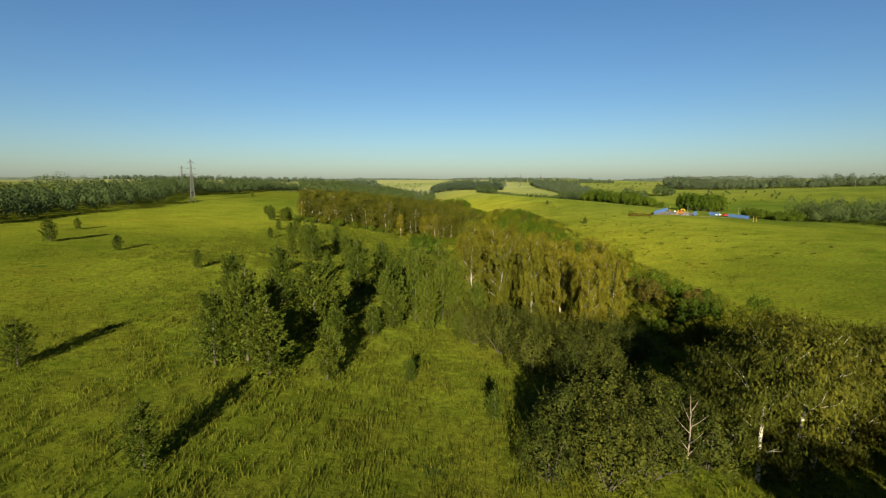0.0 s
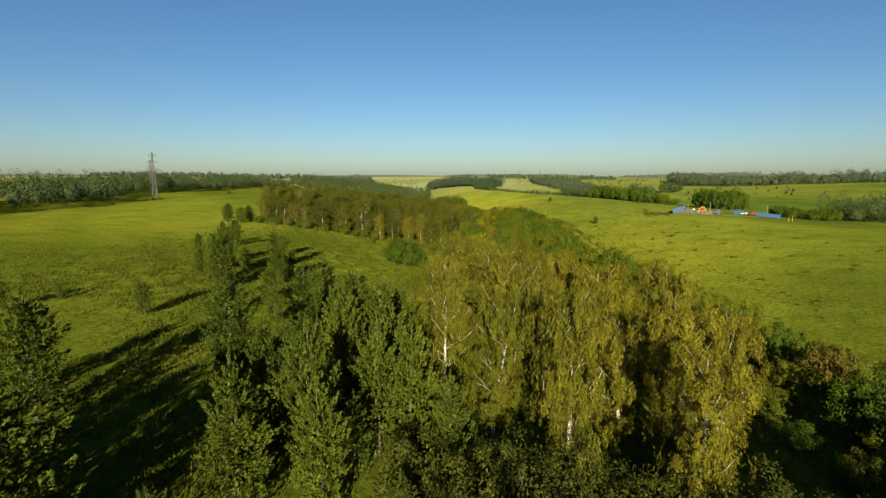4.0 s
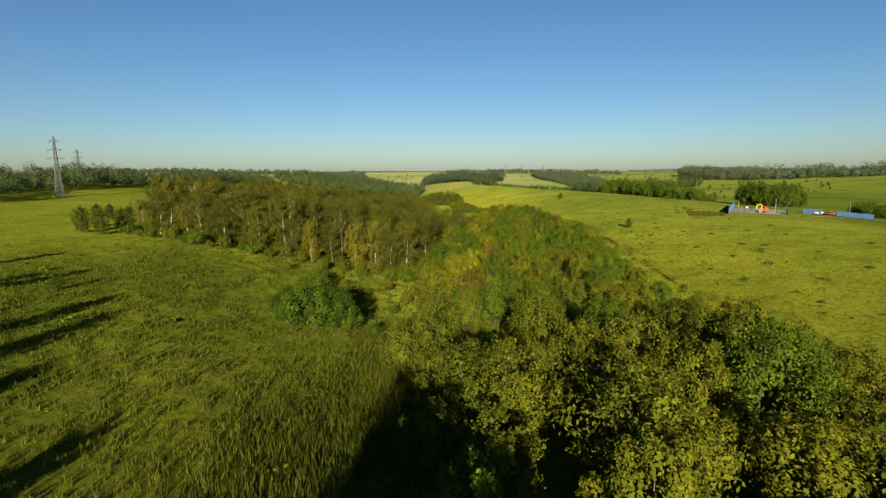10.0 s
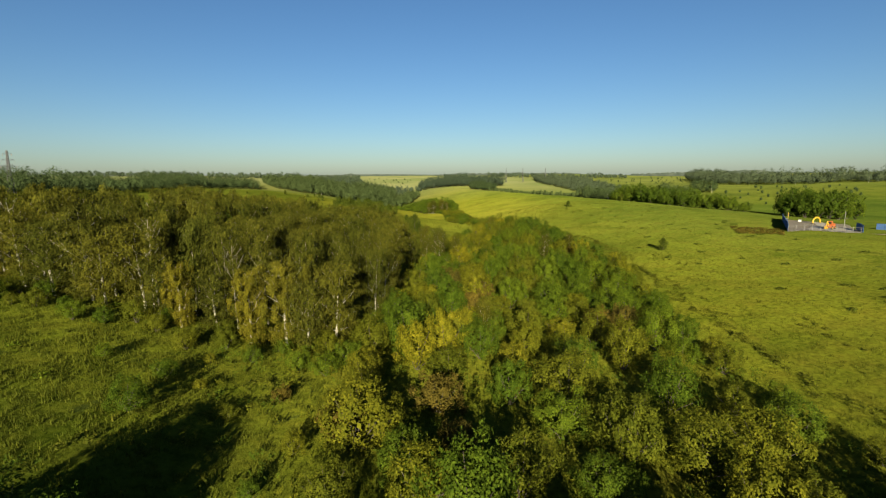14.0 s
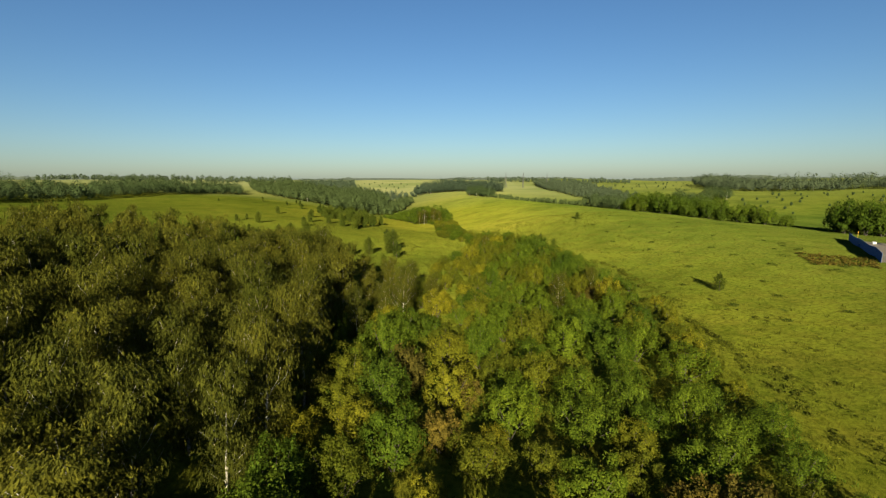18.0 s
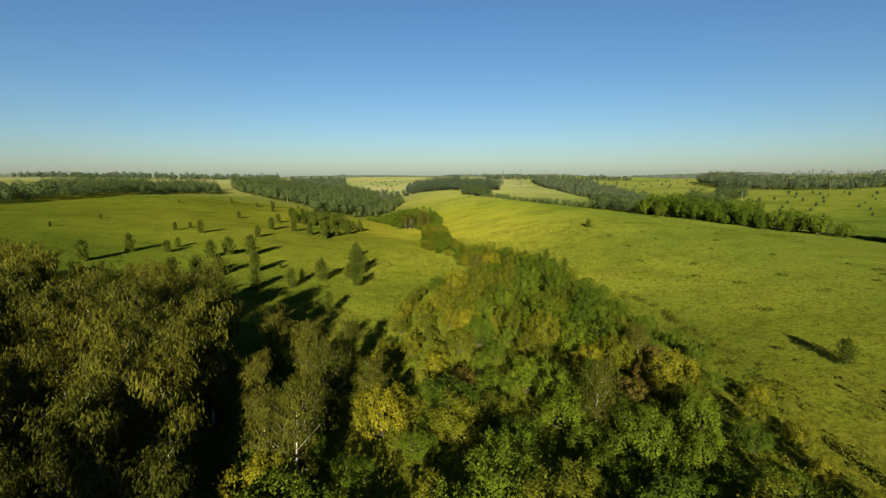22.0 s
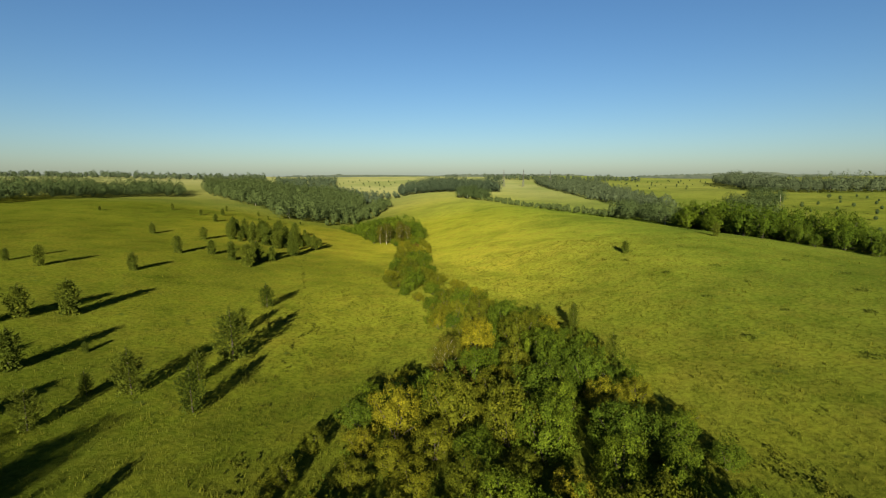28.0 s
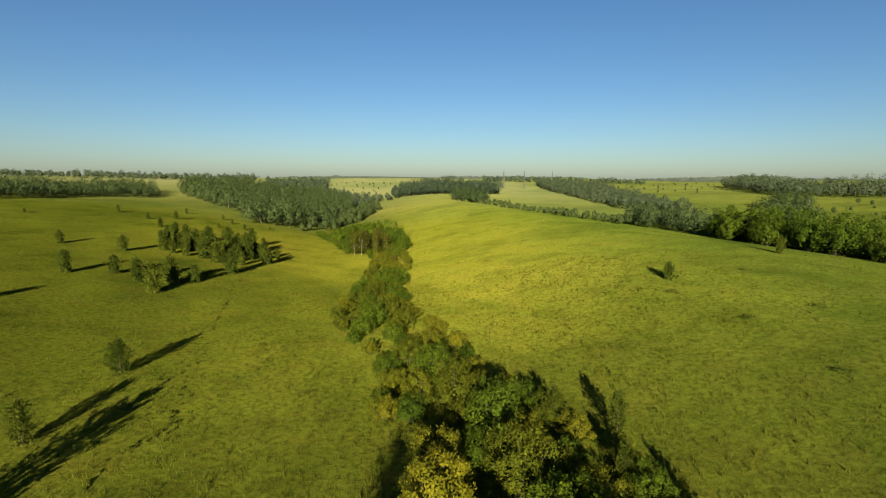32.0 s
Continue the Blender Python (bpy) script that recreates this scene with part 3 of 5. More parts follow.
FAR_SHRUBS = bushes_of("shrub_far", 90, 4.4, 2.5, 2600, 0.13, SHRUB_DARK)
DARKS = bushes_of("dark_shrub", 55, 4.6, 2.4, 6400, 0.092, SHRUB_DARK, 3)
BROWNS = bushes_of("brown_shrub", 80, 3.8, 2.0, 3400, 0.11, SHRUB_BROWN, 2)
WILLOWS = bushes_of("willow_shrub", 95, 4.4, 2.2, 4600, 0.09, WILLOW_LEAF, 3, 2.2)


def inside(x, y, outline):
    hit = False
    for (ax, ay), (bx, by) in zip(outline, outline[1:] + outline[:1]):
        if (ay > y) != (by > y) and x < (bx - ax) * (y - ay) / (by - ay) + ax:
            hit = not hit
    return hit


def scattered(outline, gap, seed, tries=6000, most=10000):
    """Places strewn over an outline, no nearer to one another than gap."""
    rng = random.Random(seed)
    x0, x1 = min(p[0] for p in outline), max(p[0] for p in outline)
    y0, y1 = min(p[1] for p in outline), max(p[1] for p in outline)
    cells, got = {}, []
    for _ in range(tries):
        x, y = rng.uniform(x0, x1), rng.uniform(y0, y1)
        cx, cy = int(x // gap), int(y // gap)
        if not inside(x, y, outline):
            continue
        near = [p for i in (-1, 0, 1) for j in (-1, 0, 1) for p in cells.get((cx + i, cy + j), ())]
        if all((x - p) ** 2 + (y - q) ** 2 > gap * gap for p, q in near):
            cells.setdefault((cx, cy), []).append((x, y))
            got.append((x, y))
            if len(got) >= most:
                break
    return got


# ---- birches ----
GROVE = [(-68, 232), (-45, 224), (-20, 217), (2, 213), (9, 222), (9, 250), (3, 285), (-4, 303), (-30, 306), (-60, 300), (-72, 270)]
CLUMP = [(3, 74), (6, 66), (12, 59), (20, 60), (27, 70), (28, 84), (22, 94), (13, 99), (7, 96), (4, 90), (2, 83)]
HEAD = [(34, 27), (50, 26), (52, 37), (40, 42), (34, 42)]
rng = random.Random(7)
for i, (x, y) in enumerate(scattered(GROVE, 5.7, 7)):
    kinds = GROVE_BIRCHES if x > -16 else BIRCHES
    plant("birch_tree", rng.choice(kinds), x, y, rng.uniform(0.9, 1.1), "tall birch with white trunk in a dense grove", "birch", "birch grove on the meadow")
for k in range(17):
    x = -66 + 4.4 * k + rng.uniform(-1, 1)
    y = float(np.interp(x, [-68, -45, -20, 2, 9], [230, 222, 215, 211, 220])) + rng.uniform(-1.5, 1.5)
    plant("birch_tree", rng.choice(BIG_BIRCH[:2] + GROVE_BIRCHES), x, y, rng.uniform(0.6, 1.0), "leafy birch hung to the ground at the grove's edge", "birch", "grove edge birches", wide=rng.uniform(1.3, 1.7))
for x, y in ((-49, 225), (-40, 223), (-24, 217), (-12, 217)):
    plant("birch_tree", rng.choice(BARE_BIRCHES), x, y, rng.uniform(0.98, 1.12), "thinly leaved birch with bare white top limbs", "birch", "thin birches of the grove")
for k in range(15):
    f = k / 14 * 4
    x, y = (float(np.interp(f, (0, 1, 2, 3, 4), c)) for c in ((7, 5, -2, -14, -34), (262, 284, 298, 303, 304)))
    plant("birch_tree", rng.choice(BIRCHES), x + rng.uniform(-1.5, 1.5), y + rng.uniform(-1.5, 1.5), rng.uniform(0.85, 1.02), "dense birch at the grove's northern edge", "birch", "grove edge birches")
for x, y in scattered(CLUMP, 5.4, 8):
    plant("birch_tree", rng.choice(BIG_BIRCH), x, y, rng.uniform(0.76, 0.98), "tall spreading birch with pale limbs beside the gully", "birch", "birches by the gully", wide=rng.uniform(1.15, 1.35))
# unseen grove, added to cast the shade that lies on the gully head
for x, y in scattered([(20, -14), (56, -14), (56, 2), (44, 5), (31, 3), (20, 0)], 5.2, 13):
    plant("birch_tree", rng.choice(BIRCHES), x, y, rng.uniform(0.8, 0.95), "tall birch out of view, shading the gully head from the south", "birch", "birches south of the gully")
# mostly out of view: this eastern part is added to shade the gully
for x, y in scattered(HEAD, 4.4, 9):
    plant("birch_tree", rng.choice(GROVE_BIRCHES), x, y, rng.uniform(0.72, 0.86), "birch with leaning white trunk at the gully head", "birch", "birches at the gully head", wide=1.1)
for x, y, s in ((21.4, 30.9, 0.74), (24.3, 31.7, 0.8), (20.6, 34.7, 0.62), (27.5, 34, 0.8), (31.2, 35.2, 0.74), (29, 39.5, 0.78), (25.5, 38, 0.72), (34.5, 38.5, 0.76)):
    plant("birch_tree", rng.choice(GROVE_BIRCHES), x, y, s, "birch with leaning white trunk at the gully head", "birch", "birches at the gully head", wide=1.4)
plant("birch_tree", BIG_BIRCH[1], 9.5, 107, 0.8, "tall birch with bare white limbs standing apart", "birch", "birches by the gully", wide=1.5)
for x, y, s, w in ((10.5, 97, 0.88, 1.5), (5.5, 92, 0.76, 1.4), (14.5, 101, 0.78, 1.4)):
    plant("birch_tree", rng.choice(BIG_BIRCH), x, y, s, "tall spreading birch with pale limbs beside the gully", "birch", "birches by the gully", wide=w)
for x, y, s in ((1, 69, 0.52), (4.5, 63, 0.46), (-4, 82, 0.55), (-5.5, 72, 0.45), (-1, 62, 0.36), (-3, 70, 0.66), (-0.7, 72, 0.72), (2, 66, 0.6), (-5, 77, 0.6), (-3.5, 62, 0.62), (-6.5, 64, 0.56), (-2, 58, 0.5), (-7, 60, 0.5), (0, 65, 0.58), (0.5, 78, 0.6)):
    plant("young_tree", rng.choice(YOUNG), x, y, s * 2.5, "slim leafy young tree in front of the tall birches", "tree", "young trees by the birches", wide=0.66)
for x, y, s in ((13, 289, 0.75), (7, 296, 0.7), (17, 296, 0.62), (22, 283, 0.6), (10, 281, 0.66), (12, 300, 0.5), (58, 300, 0.55), (24, 215, 0.5), (11, 262, 0.7), (14, 272, 0.66)):
    plant("birch_tree", rng.choice(GROVE_BIRCHES), x, y, s, "small birch standing among the gully bushes", "birch", "birches in the thicket")
for x, y, s in ((16.8, 282, 0.78), (46.2, 281, 0.7), (17.3, 270, 0.8), (39, 364.7, 0.66)):
    plant("birch_tree", rng.choice(THIN_BIRCHES), x, y, s, "thin birch with bare pale top limbs above the gully bushes", "birch", "bare-topped birches in the thicket", wide=1.25)
for x, y in scattered([(2, 556), (20, 546), (29, 548), (26, 572), (10, 602), (-18, 630), (-32, 640), (-22, 618), (-6, 590)], 4.2, 11):
    stem = 6 < x < 22 and y < 566
    tallest = float(np.interp(x, (-32, -20, -2, 6, 20, 29), (3.4, 6.0, 9.0, 12.5, 11.5, 6.0)))
    h = tallest * rng.uniform(0.75, 1.05) if stem else tallest * rng.uniform(0.4, 1.0)
    plant("birch_tree" if stem else "leafy_tree", rng.choice(THIN_BIRCHES) if stem else rng.choice(SHRUBS_LIGHT if y > 575 else FAR_SHRUBS), x, y, h / 14 if stem else h / 4.4, "birch with white stem in a small copse" if stem else "round leafy tree in a small copse", "birch" if stem else "tree", "copse in the far gully", wide=1.2 if stem else rng.uniform(0.75, 1.05))

# ---- single young trees on the western meadow ----
SOUTH_TREES = [
    (-17, 26, 4.3), (4, 36, 2.6), (-36, 40, 4.2), (-10, 41, 5.1), (-20, 41.5, 7.2), (-17.5, 42.5, 9.2), (-15, 40.5, 6.4), (-18, 50, 7.6), (-3, 42, 2.4), (-11, 49, 4.6), (-13, 53, 8.9),
    (-8, 54, 3.8), (-20, 56, 5.6), (2, 57, 3.9), (-6, 58, 5.5), (-26, 60, 7.6), (-22, 65.5, 8.6), (-14, 52, 9.2), (-30, 90.5, 3.8), (-3, 65, 5.6), (-13, 74, 8.9),
    (-11, 88, 8), (-3, 79, 6), (-13.5, 106, 6.5), (-4, 84, 5), (-1, 82, 7), (-8, 76, 5.5), (-45, 89, 3.6), (-16, 93, 4.5), (-22, 93, 4.7), (-43, 95, 2.0), (-8, 98, 6.2), (-12, 100, 6.1), (-20, 103, 5.2),
]
MIDDLE_TREES = [
    (-29, 108, 9.0), (-32, 113, 8.2), (-23, 115, 6.6), (-23.5, 122, 5.3), (-36, 116, 5.2), (-33, 127, 4.6), (-37, 129, 6.2), (-28, 129, 7.8), (-32, 145, 5.3), (-108, 145, 3.7), (-95.7, 119, 5.9), (-71.5, 107, 3.7),
    (-53, 150, 3.6), (-46, 154, 6.8), (-49, 158, 4.8), (-39, 165, 2.4), (-60, 179, 4.2), (-72, 222, 6.5), (-78, 224, 6.9), (-72, 230, 6.4),
    (-83, 237, 6.6), (-76, 240, 6.0), (-91, 254, 4.9), (-99, 275, 2.1), (7, 328, 4.7), (-30, 339, 6.5), (-14, 345, 4.6),
    (-30, 350, 5.8), (-7, 350, 4.6), (-27, 356, 4.9), (8, 356, 5.5), (-7, 359, 3.2), (-64, 359, 5.3), (-2, 360, 6.0), (-21, 364, 5.4),
]
NORTH_TREES = [
    (4, 366, 4.1), (-17, 373, 1.7), (5, 375, 8.0), (-63, 377, 5.3), (-39, 377, 5.1), (-54, 381, 3.6), (-37, 385, 5.4), (1, 389, 5.0),
    (-32, 390, 6.2), (-56, 391, 3.3), (-1, 408, 5.0), (-111, 409, 1.9), (-64, 423, 5.0), (-76, 427, 3.1), (-44, 429, 4.5), (-75, 437, 2.6),
    (-116, 443, 2.0), (94, 445, 3.6), (-173, 448, 4.3), (-24, 456, 7.0), (-32, 463, 6.0), (-50, 463, 5.5), (-25, 466, 7.0), (-41, 468, 4.8),
    (-21, 470, 4.8), (135, 470, 4.5), (-19, 488, 7.0), (-59, 500, 4.8), (-81, 502, 4.2), (-39, 516, 8.6), (-30, 528, 8.3), (-54, 530, 7.1),
]
FAR_TREES = [(-77, 627, 2.5), (-57, 632, 2), (-31, 549, 5), (-37, 552, 7.2), (-70, 560, 3.5), (-84, 566, 4), (-95, 600, 4), (-72, 598, 2.8), (-64, 612, 3), (-88, 640, 3), (-110, 640, 3.4), (-40, 535, 8.5), (-64, 541, 5.8), (-149, 570, 2.1), (-102, 587, 3.4), (-127, 603, 3.8), (86, 297, 4.3), (-36, 524, 7), (-46, 520, 7), (-48, 536, 7.5)]
rng = random.Random(12)
for x, y, h in SOUTH_TREES + MIDDLE_TREES + NORTH_TREES + FAR_TREES:
    plant("young_tree", rng.choice(YOUNG if y < 300 or x > -10 and y < 410 else FAR_YOUNG), x, y, h / (5.9 if y < 300 else 5.3), "dense dark-green young tree on the open meadow", "tree", "meadow trees", wide=rng.uniform(0.85, 1.1) * (0.88 if h > 6.5 and y < 200 else 1.1 if y < 300 else 1.0))
for x, y in scattered([(-56, 512), (-30, 498), (-15, 512), (-19, 534), (-44, 545), (-60, 535)], 5.5, 17):
    plant("young_tree", rng.choice(FAR_YOUNG), x, y, rng.uniform(0.55, 1.3), "dense dark-green young tree in a meadow clump", "tree", "far meadow clump", wide=rng.uniform(0.75, 1.0))
for x, y, h in ((64.5, 392, 5.2), (58, 395, 5.0), (62, 383, 4.5), (66, 374, 5.0)):
    plant("young_tree", rng.choice(YOUNG), x, y, h / 5.9, "leafy young tree at the gully's eastern edge", "tree", "gully edge trees", wide=0.85)
for x, y, s in ((38, 398, 0.8), (48, 402, 0.7)):
    plant("shrub", YELLOWS[0], x, y, s, "bright yellowing bush at the thicket's northern end", "bush", "yellow bushes")
for x, y, s in ((-2, 169, 0.8), (-11, 190, 0.7), (-12, 198, 0.5), (-20, 200, 0.35), (2, 168, 0.45)):
    plant("shrub", rng.choice(SHRUBS), x, y, s, "round dark-green bush at the meadow's edge", "bush", "meadow bushes")

for x, y in scattered([(146, 525), (156, 482), (166, 446), (180, 412), (189, 424), (184, 480), (178, 530), (166, 550)], 6.6, 57):
    plant("leafy_tree", rng.choice(FAR_SHRUBS), x, y, rng.uniform(0.9, 2.1) * (1.4 if y > 468 else 1.0), "round dark leafy tree in the row behind the spur", "tree", "eastern tree row", wide=rng.uniform(0.75, 1.15))
for x, y in scattered([(189, 388), (200, 379), (218, 384), (224, 398), (208, 408), (194, 402)], 4.6, 58):
    plant("leafy_tree", rng.choice(FAR_SHRUBS), x, y, rng.uniform(2.2, 3.0), "dark round-headed tree in a clump behind the yard", "tree", "clump behind the yard", wide=0.75)

for x, y in scattered([(194, 318), (204, 300), (214, 296), (222, 306), (210, 320), (198, 328)], 4.5, 59):
    plant("bush", rng.choice(FAR_SHRUBS), x, y, rng.uniform(0.8, 1.5), "dark bush beside the lower yard fence", "bush", "bushes by the yard")

for x, y, s in ((-6, 167, 1.6), (-8.8, 166.5, 1.25), (-3.6, 168.5, 1.3), (-6, 171, 1.35)):
    plant("bush", rng.choice(DARKS), x, y, s, "large round dark-green bush on the western meadow", "bush", "large meadow bushes")

# ---- bushes along the gully ----
LEFT_EDGE = [
    (28, 8), (45, 8), (52, 26), (70, 32), (110, 24), (122, 8), (140, 8), (165, 5), (176, 4), (184, -1), (191, -5), (199, -11), (211, -13), (219, -8), (226, 6), (250, 4), (275, 4), (290, 8), (306, 20), (338, 20), (352, 23), (364, 27), (370, 32),
    (374, 43), (386, 43), (399, 35), (425, 31), (432, 23), (446, 20), (492, 19), (524, 18), (550, 12), (571, 2), (600, -10), (633, -23),
]
RIGHT_EDGE = [(28, 24), (45, 46), (70, 58), (115, 56), (150, 61), (200, 58), (250, 63), (282, 70), (345, 70), (380, 67), (395, 62), (411, 52), (426, 50), (449, 39), (475, 36), (514, 35), (539, 31), (580, 22), (602, 18), (633, 2)]


def belt(y0, y1):
    ys = [y for y in range(y0, y1 + 1, 10)]
    return [(float(np.interp(y, *zip(*LEFT_EDGE))) + 1.6, y) for y in ys] + [(float(np.interp(y, *zip(*RIGHT_EDGE))) - 1.6, y) for y in reversed(ys)]


def thicket_kind(x, y, c):
    """Which bush grows where: the thicket changes along the gully and across it. Returns name, kinds, label and a size."""
    across = (x - np.interp(y, *zip(*LEFT_EDGE))) / (np.interp(y, *zip(*RIGHT_EDGE)) - np.interp(y, *zip(*LEFT_EDGE)))
    if y < 118:
        shares, size = (0.5, 0.72, 0.82, 0.82 + 0.18 * (74 < y < 112)), 1.0
    elif y < 163:
        shares, size = (0.62, 0.66, 0.84, 0.86), 1.3
    elif y < 200 and x < 34:
        shares, size = (0.2, 0.26, 0.48, 0.6), 0.6 if y < 177 else 0.95
    elif y < 235:
        shares, size = ((0.4, 0.46, 0.64, 0.68) if x < 28 else (0.56, 0.64, 0.76, 0.8)), 0.92
    elif y < 300:
        shares, size = (0.24, 0.46, 0.53, 0.57), 0.96 if y < 272 else 0.8
    elif y < 350:
        shares, size = ((0.55, 0.55, 0.9, 0.9) if across < 0.32 else (0.3, 0.38, 0.5, 0.52) if across < 0.66 else (0.1, 0.66, 0.7, 0.71)), 0.72 if across < 0.5 else 0.92
    elif y < 402:
        shares, size = (0.24, 0.54, 0.68, 0.69), 1.0
    else:
        shares, size = (0.34, 0.44, 0.76, 0.77), 0.85
    far = y > 425
    if c < shares[0]:
        return "leafy_shrub", OLIVES_LIGHT if far else OLIVES, "olive-green leafy bush in the gully thicket", size
    if c < shares[1]:
        return "dark_bush", FAR_SHRUBS if far else DARKS, "dark-green close-leaved bush in the gully thicket", size
    if c < shares[2]:
        return "yellowing_shrub", YELLOWS, "yellowing bush in the gully thicket", size
    if c < shares[3]:
        return "dry_bush", BROWNS, "half-dry reddish-brown bush in the gully thicket", size
    return "bush", SHRUBS_LIGHT if far else SHRUBS, "dense green bush among others in the gully", size


rng = random.Random(5)
bushes = scattered(belt(28, 200), 5.7, 3, 30000) + scattered(belt(204, 296), 4.9, 32, 30000) + scattered(belt(300, 610), 4.6, 4, 30000)
bushes = [(x, y) for x, y in bushes if y > 52 or x > 34]
rng.shuffle(bushes)
SINGLED = [  # small trees that stand out: x, y, height, tint
    (10.7, 188, 7.0, "yellow"), (16.7, 180, 5.7, "yellow"), (9, 189.5, 4.7, "brown"), (19.6, 188, 4.0, "brown"), (24.6, 242, 6.0, "yellow"), (28.5, 232, 3.8, "yellow"),
    (43, 223, 5.0, "brown"), (58, 255, 5.7, "yellow"), (58.6, 290.5, 6.6, "yellow"), (23, 282, 6.2, "yellow"), (24.8, 306, 4.0, "yellow"), (45, 383, 6.5, "yellow"),
    (44.7, 377.5, 7.2, "yellow"), (41, 406, 4.5, "yellow"), (45.7, 409, 4.5, "yellow"), (12, 141, 6.4, "olive"), (17.5, 139, 7.0, "olive"), (22.5, 143, 6.8, "olive"),
    (15, 147, 6.2, "olive"), (20.5, 150, 6.8, "yellow"), (10.5, 150, 5.2, "olive"), (26, 138, 6.6, "olive"), (28, 150, 6.4, "olive"), (11, 133, 5.4, "olive"), (15, 129, 6.0, "olive"),
]
TINTS = {"yellow": (YELLOWS, "bright yellowing"), "brown": (BROWNS, "half-dry reddish-brown"), "olive": (OLIVES, "sunlit olive-green")}
for x, y, h, tint in SINGLED:
    plant("small_tree", rng.choice(TINTS[tint][0]), x, y, h / 4.5, TINTS[tint][1] + " small tree among the gully bushes", "tree", "gully small trees", wide=0.9)
bushes = [(x, y) for x, y in bushes if all((x - q[0]) ** 2 + (y - q[1]) ** 2 > 7 for q in SINGLED)]
for x, y in bushes:
    name, kinds, label, size = thicket_kind(x, y, rng.random())
    s = size * rng.uniform(0.8, 1.4)
    edge = min(x - np.interp(y, *zip(*LEFT_EDGE)), np.interp(y, *zip(*RIGHT_EDGE)) - x)
    s = min(s * (0.85 if edge < 9 else 1.05), 0.44 + 0.09 * edge if edge < 7 and not ((118 < y < 165 or 226 < y < 288) and x < 32) else 9)
    if x < 8 and 178 < y < 226:
        s *= 0.5
    tall = s > 0.95 and rng.random() < 0.6
    plant("small_tree" if tall else name, rng.choice(kinds), x, y, s * (1.15 if tall else 1), label.replace("bush", "small tree") if tall else label, "tree" if tall else "bush", "gully small trees" if tall else "gully bushes", wide=0.84 if tall else 1.05)
for x, y in scattered([(-68, 222), (-46, 214), (-20, 207), (6, 203), (14, 212), (-20, 214), (-66, 232)], 3.6, 21):
    plant("bush", rng.choice(SHRUBS + OLIVES), x, y, rng.uniform(0.3, 0.75), "low green bush under the birch grove", "bush", "grove edge bushes")
for x, y in scattered([(2, 61), (4, 54), (8, 48), (12, 45.5), (17, 48), (24, 58), (16, 59), (9, 62)], 3.0, 22):
    plant("bush", rng.choice(WILLOWS), x, y, rng.uniform(0.8, 1.15), "dark olive upright bush in front of the birches", "bush", "bushes before the birches")

# the last three bushes are added to throw shade across the gully
for x, y, s in ((8, 30.5, 1.1), (11, 32, 1.25), (14, 33, 1.1), (10, 27.5, 1.05), (13.2, 29, 0.95), (6.6, 28, 0.8), (9, 34.5, 0.8), (12.5, 36, 0.85), (16, 33.5, 1.1), (17.6, 36.5, 1.0), (18.3, 31.5, 1.05)):
    plant("bush", rng.choice(WILLOWS), x, y, s, "tall dark olive-green bush at the head of the gully", "bush", "gully head bushes")


# ---- joined undergrowth and far woods ----
def heap(name, places, per, leaf, size, mat, label, category, flat=0.8, seed=1):
    """Many small leafy heads joined into one mesh."""
    rng = np.random.default_rng(seed)
    c, o = [], []
    px, py = np.array([p[0] for p in places]), np.array([p[1] for p in places])
    pz = land(px, py)
    for x, y, z in zip(px, py, pz):
        h = rng.uniform(*size)
        d = rng.normal(size=(per, 3))
        d /= np.linalg.norm(d, axis=1)[:, None]
        d[:, 2] = np.abs(d[:, 2])
        r = h * rng.uniform(0.6, 1.05, per)[:, None] * (1 + 0.25 * np.sin(d[:, :1] * 5 + x) * np.cos(d[:, 1:2] * 6 + y))
        c.append(np.array([x, y, z]) + d * r * np.array([flat, flat, 1.0]))
        o.append(d)
    v, f = leaves(rng, np.concatenate(c), leaf, 0.3, np.concatenate(o))
    return tagged(new(name, mesh_of(name, v, f, mat)), label, category, kind="stuff")


def thicket_floor(name, places, seed, size, mat, label):
    """Low leafy shoots that close the ground between the bushes, joined."""
    rng = np.random.default_rng(seed)
    px, py = np.array([p[0] for p in places]), np.array([p[1] for p in places])
    n, k = len(px), 9
    h = rng.uniform(*size, n) * np.where((py > 118) & (py < 160), 0.8, np.where((py > 200) & (py < 290), 1.4, 1.0))
    a, r = rng.uniform(0, 6.28, (n, k)), rng.uniform(0.1, 1.0, (n, k)) ** 0.6 * h[:, None] * 0.85
    base = np.stack([px[:, None] + np.cos(a) * r, py[:, None] + np.sin(a) * r, land(px, py)[:, None] + h[:, None] * (0.75 - 0.5 * (r / h[:, None]) ** 2)], 2).reshape(-1, 3)
    way = np.stack([np.cos(a) * r, np.sin(a) * r, 0.9 * h[:, None] + 0 * a], 2).reshape(-1, 3)
    v, f = tufts_of(rng, base, way + rng.normal(size=way.shape) * 0.2, np.repeat(h * 0.45, k), 11, 0.14)
    return tagged(new(name, mesh_of(name, v, f, mat)), label, "undergrowth", kind="stuff")


floor_places = scattered(belt(28, 630), 2.7, 31, 40000)
thicket_floor("undergrowth", floor_places[::2], 3, (0.6, 1.5), SHRUB_DARK, "low tangled green undergrowth between the gully bushes")
thicket_floor("undergrowth", floor_places[1::2], 4, (0.6, 1.4), SHRUB_OLIVE, "low tangled olive-green undergrowth between the gully bushes")


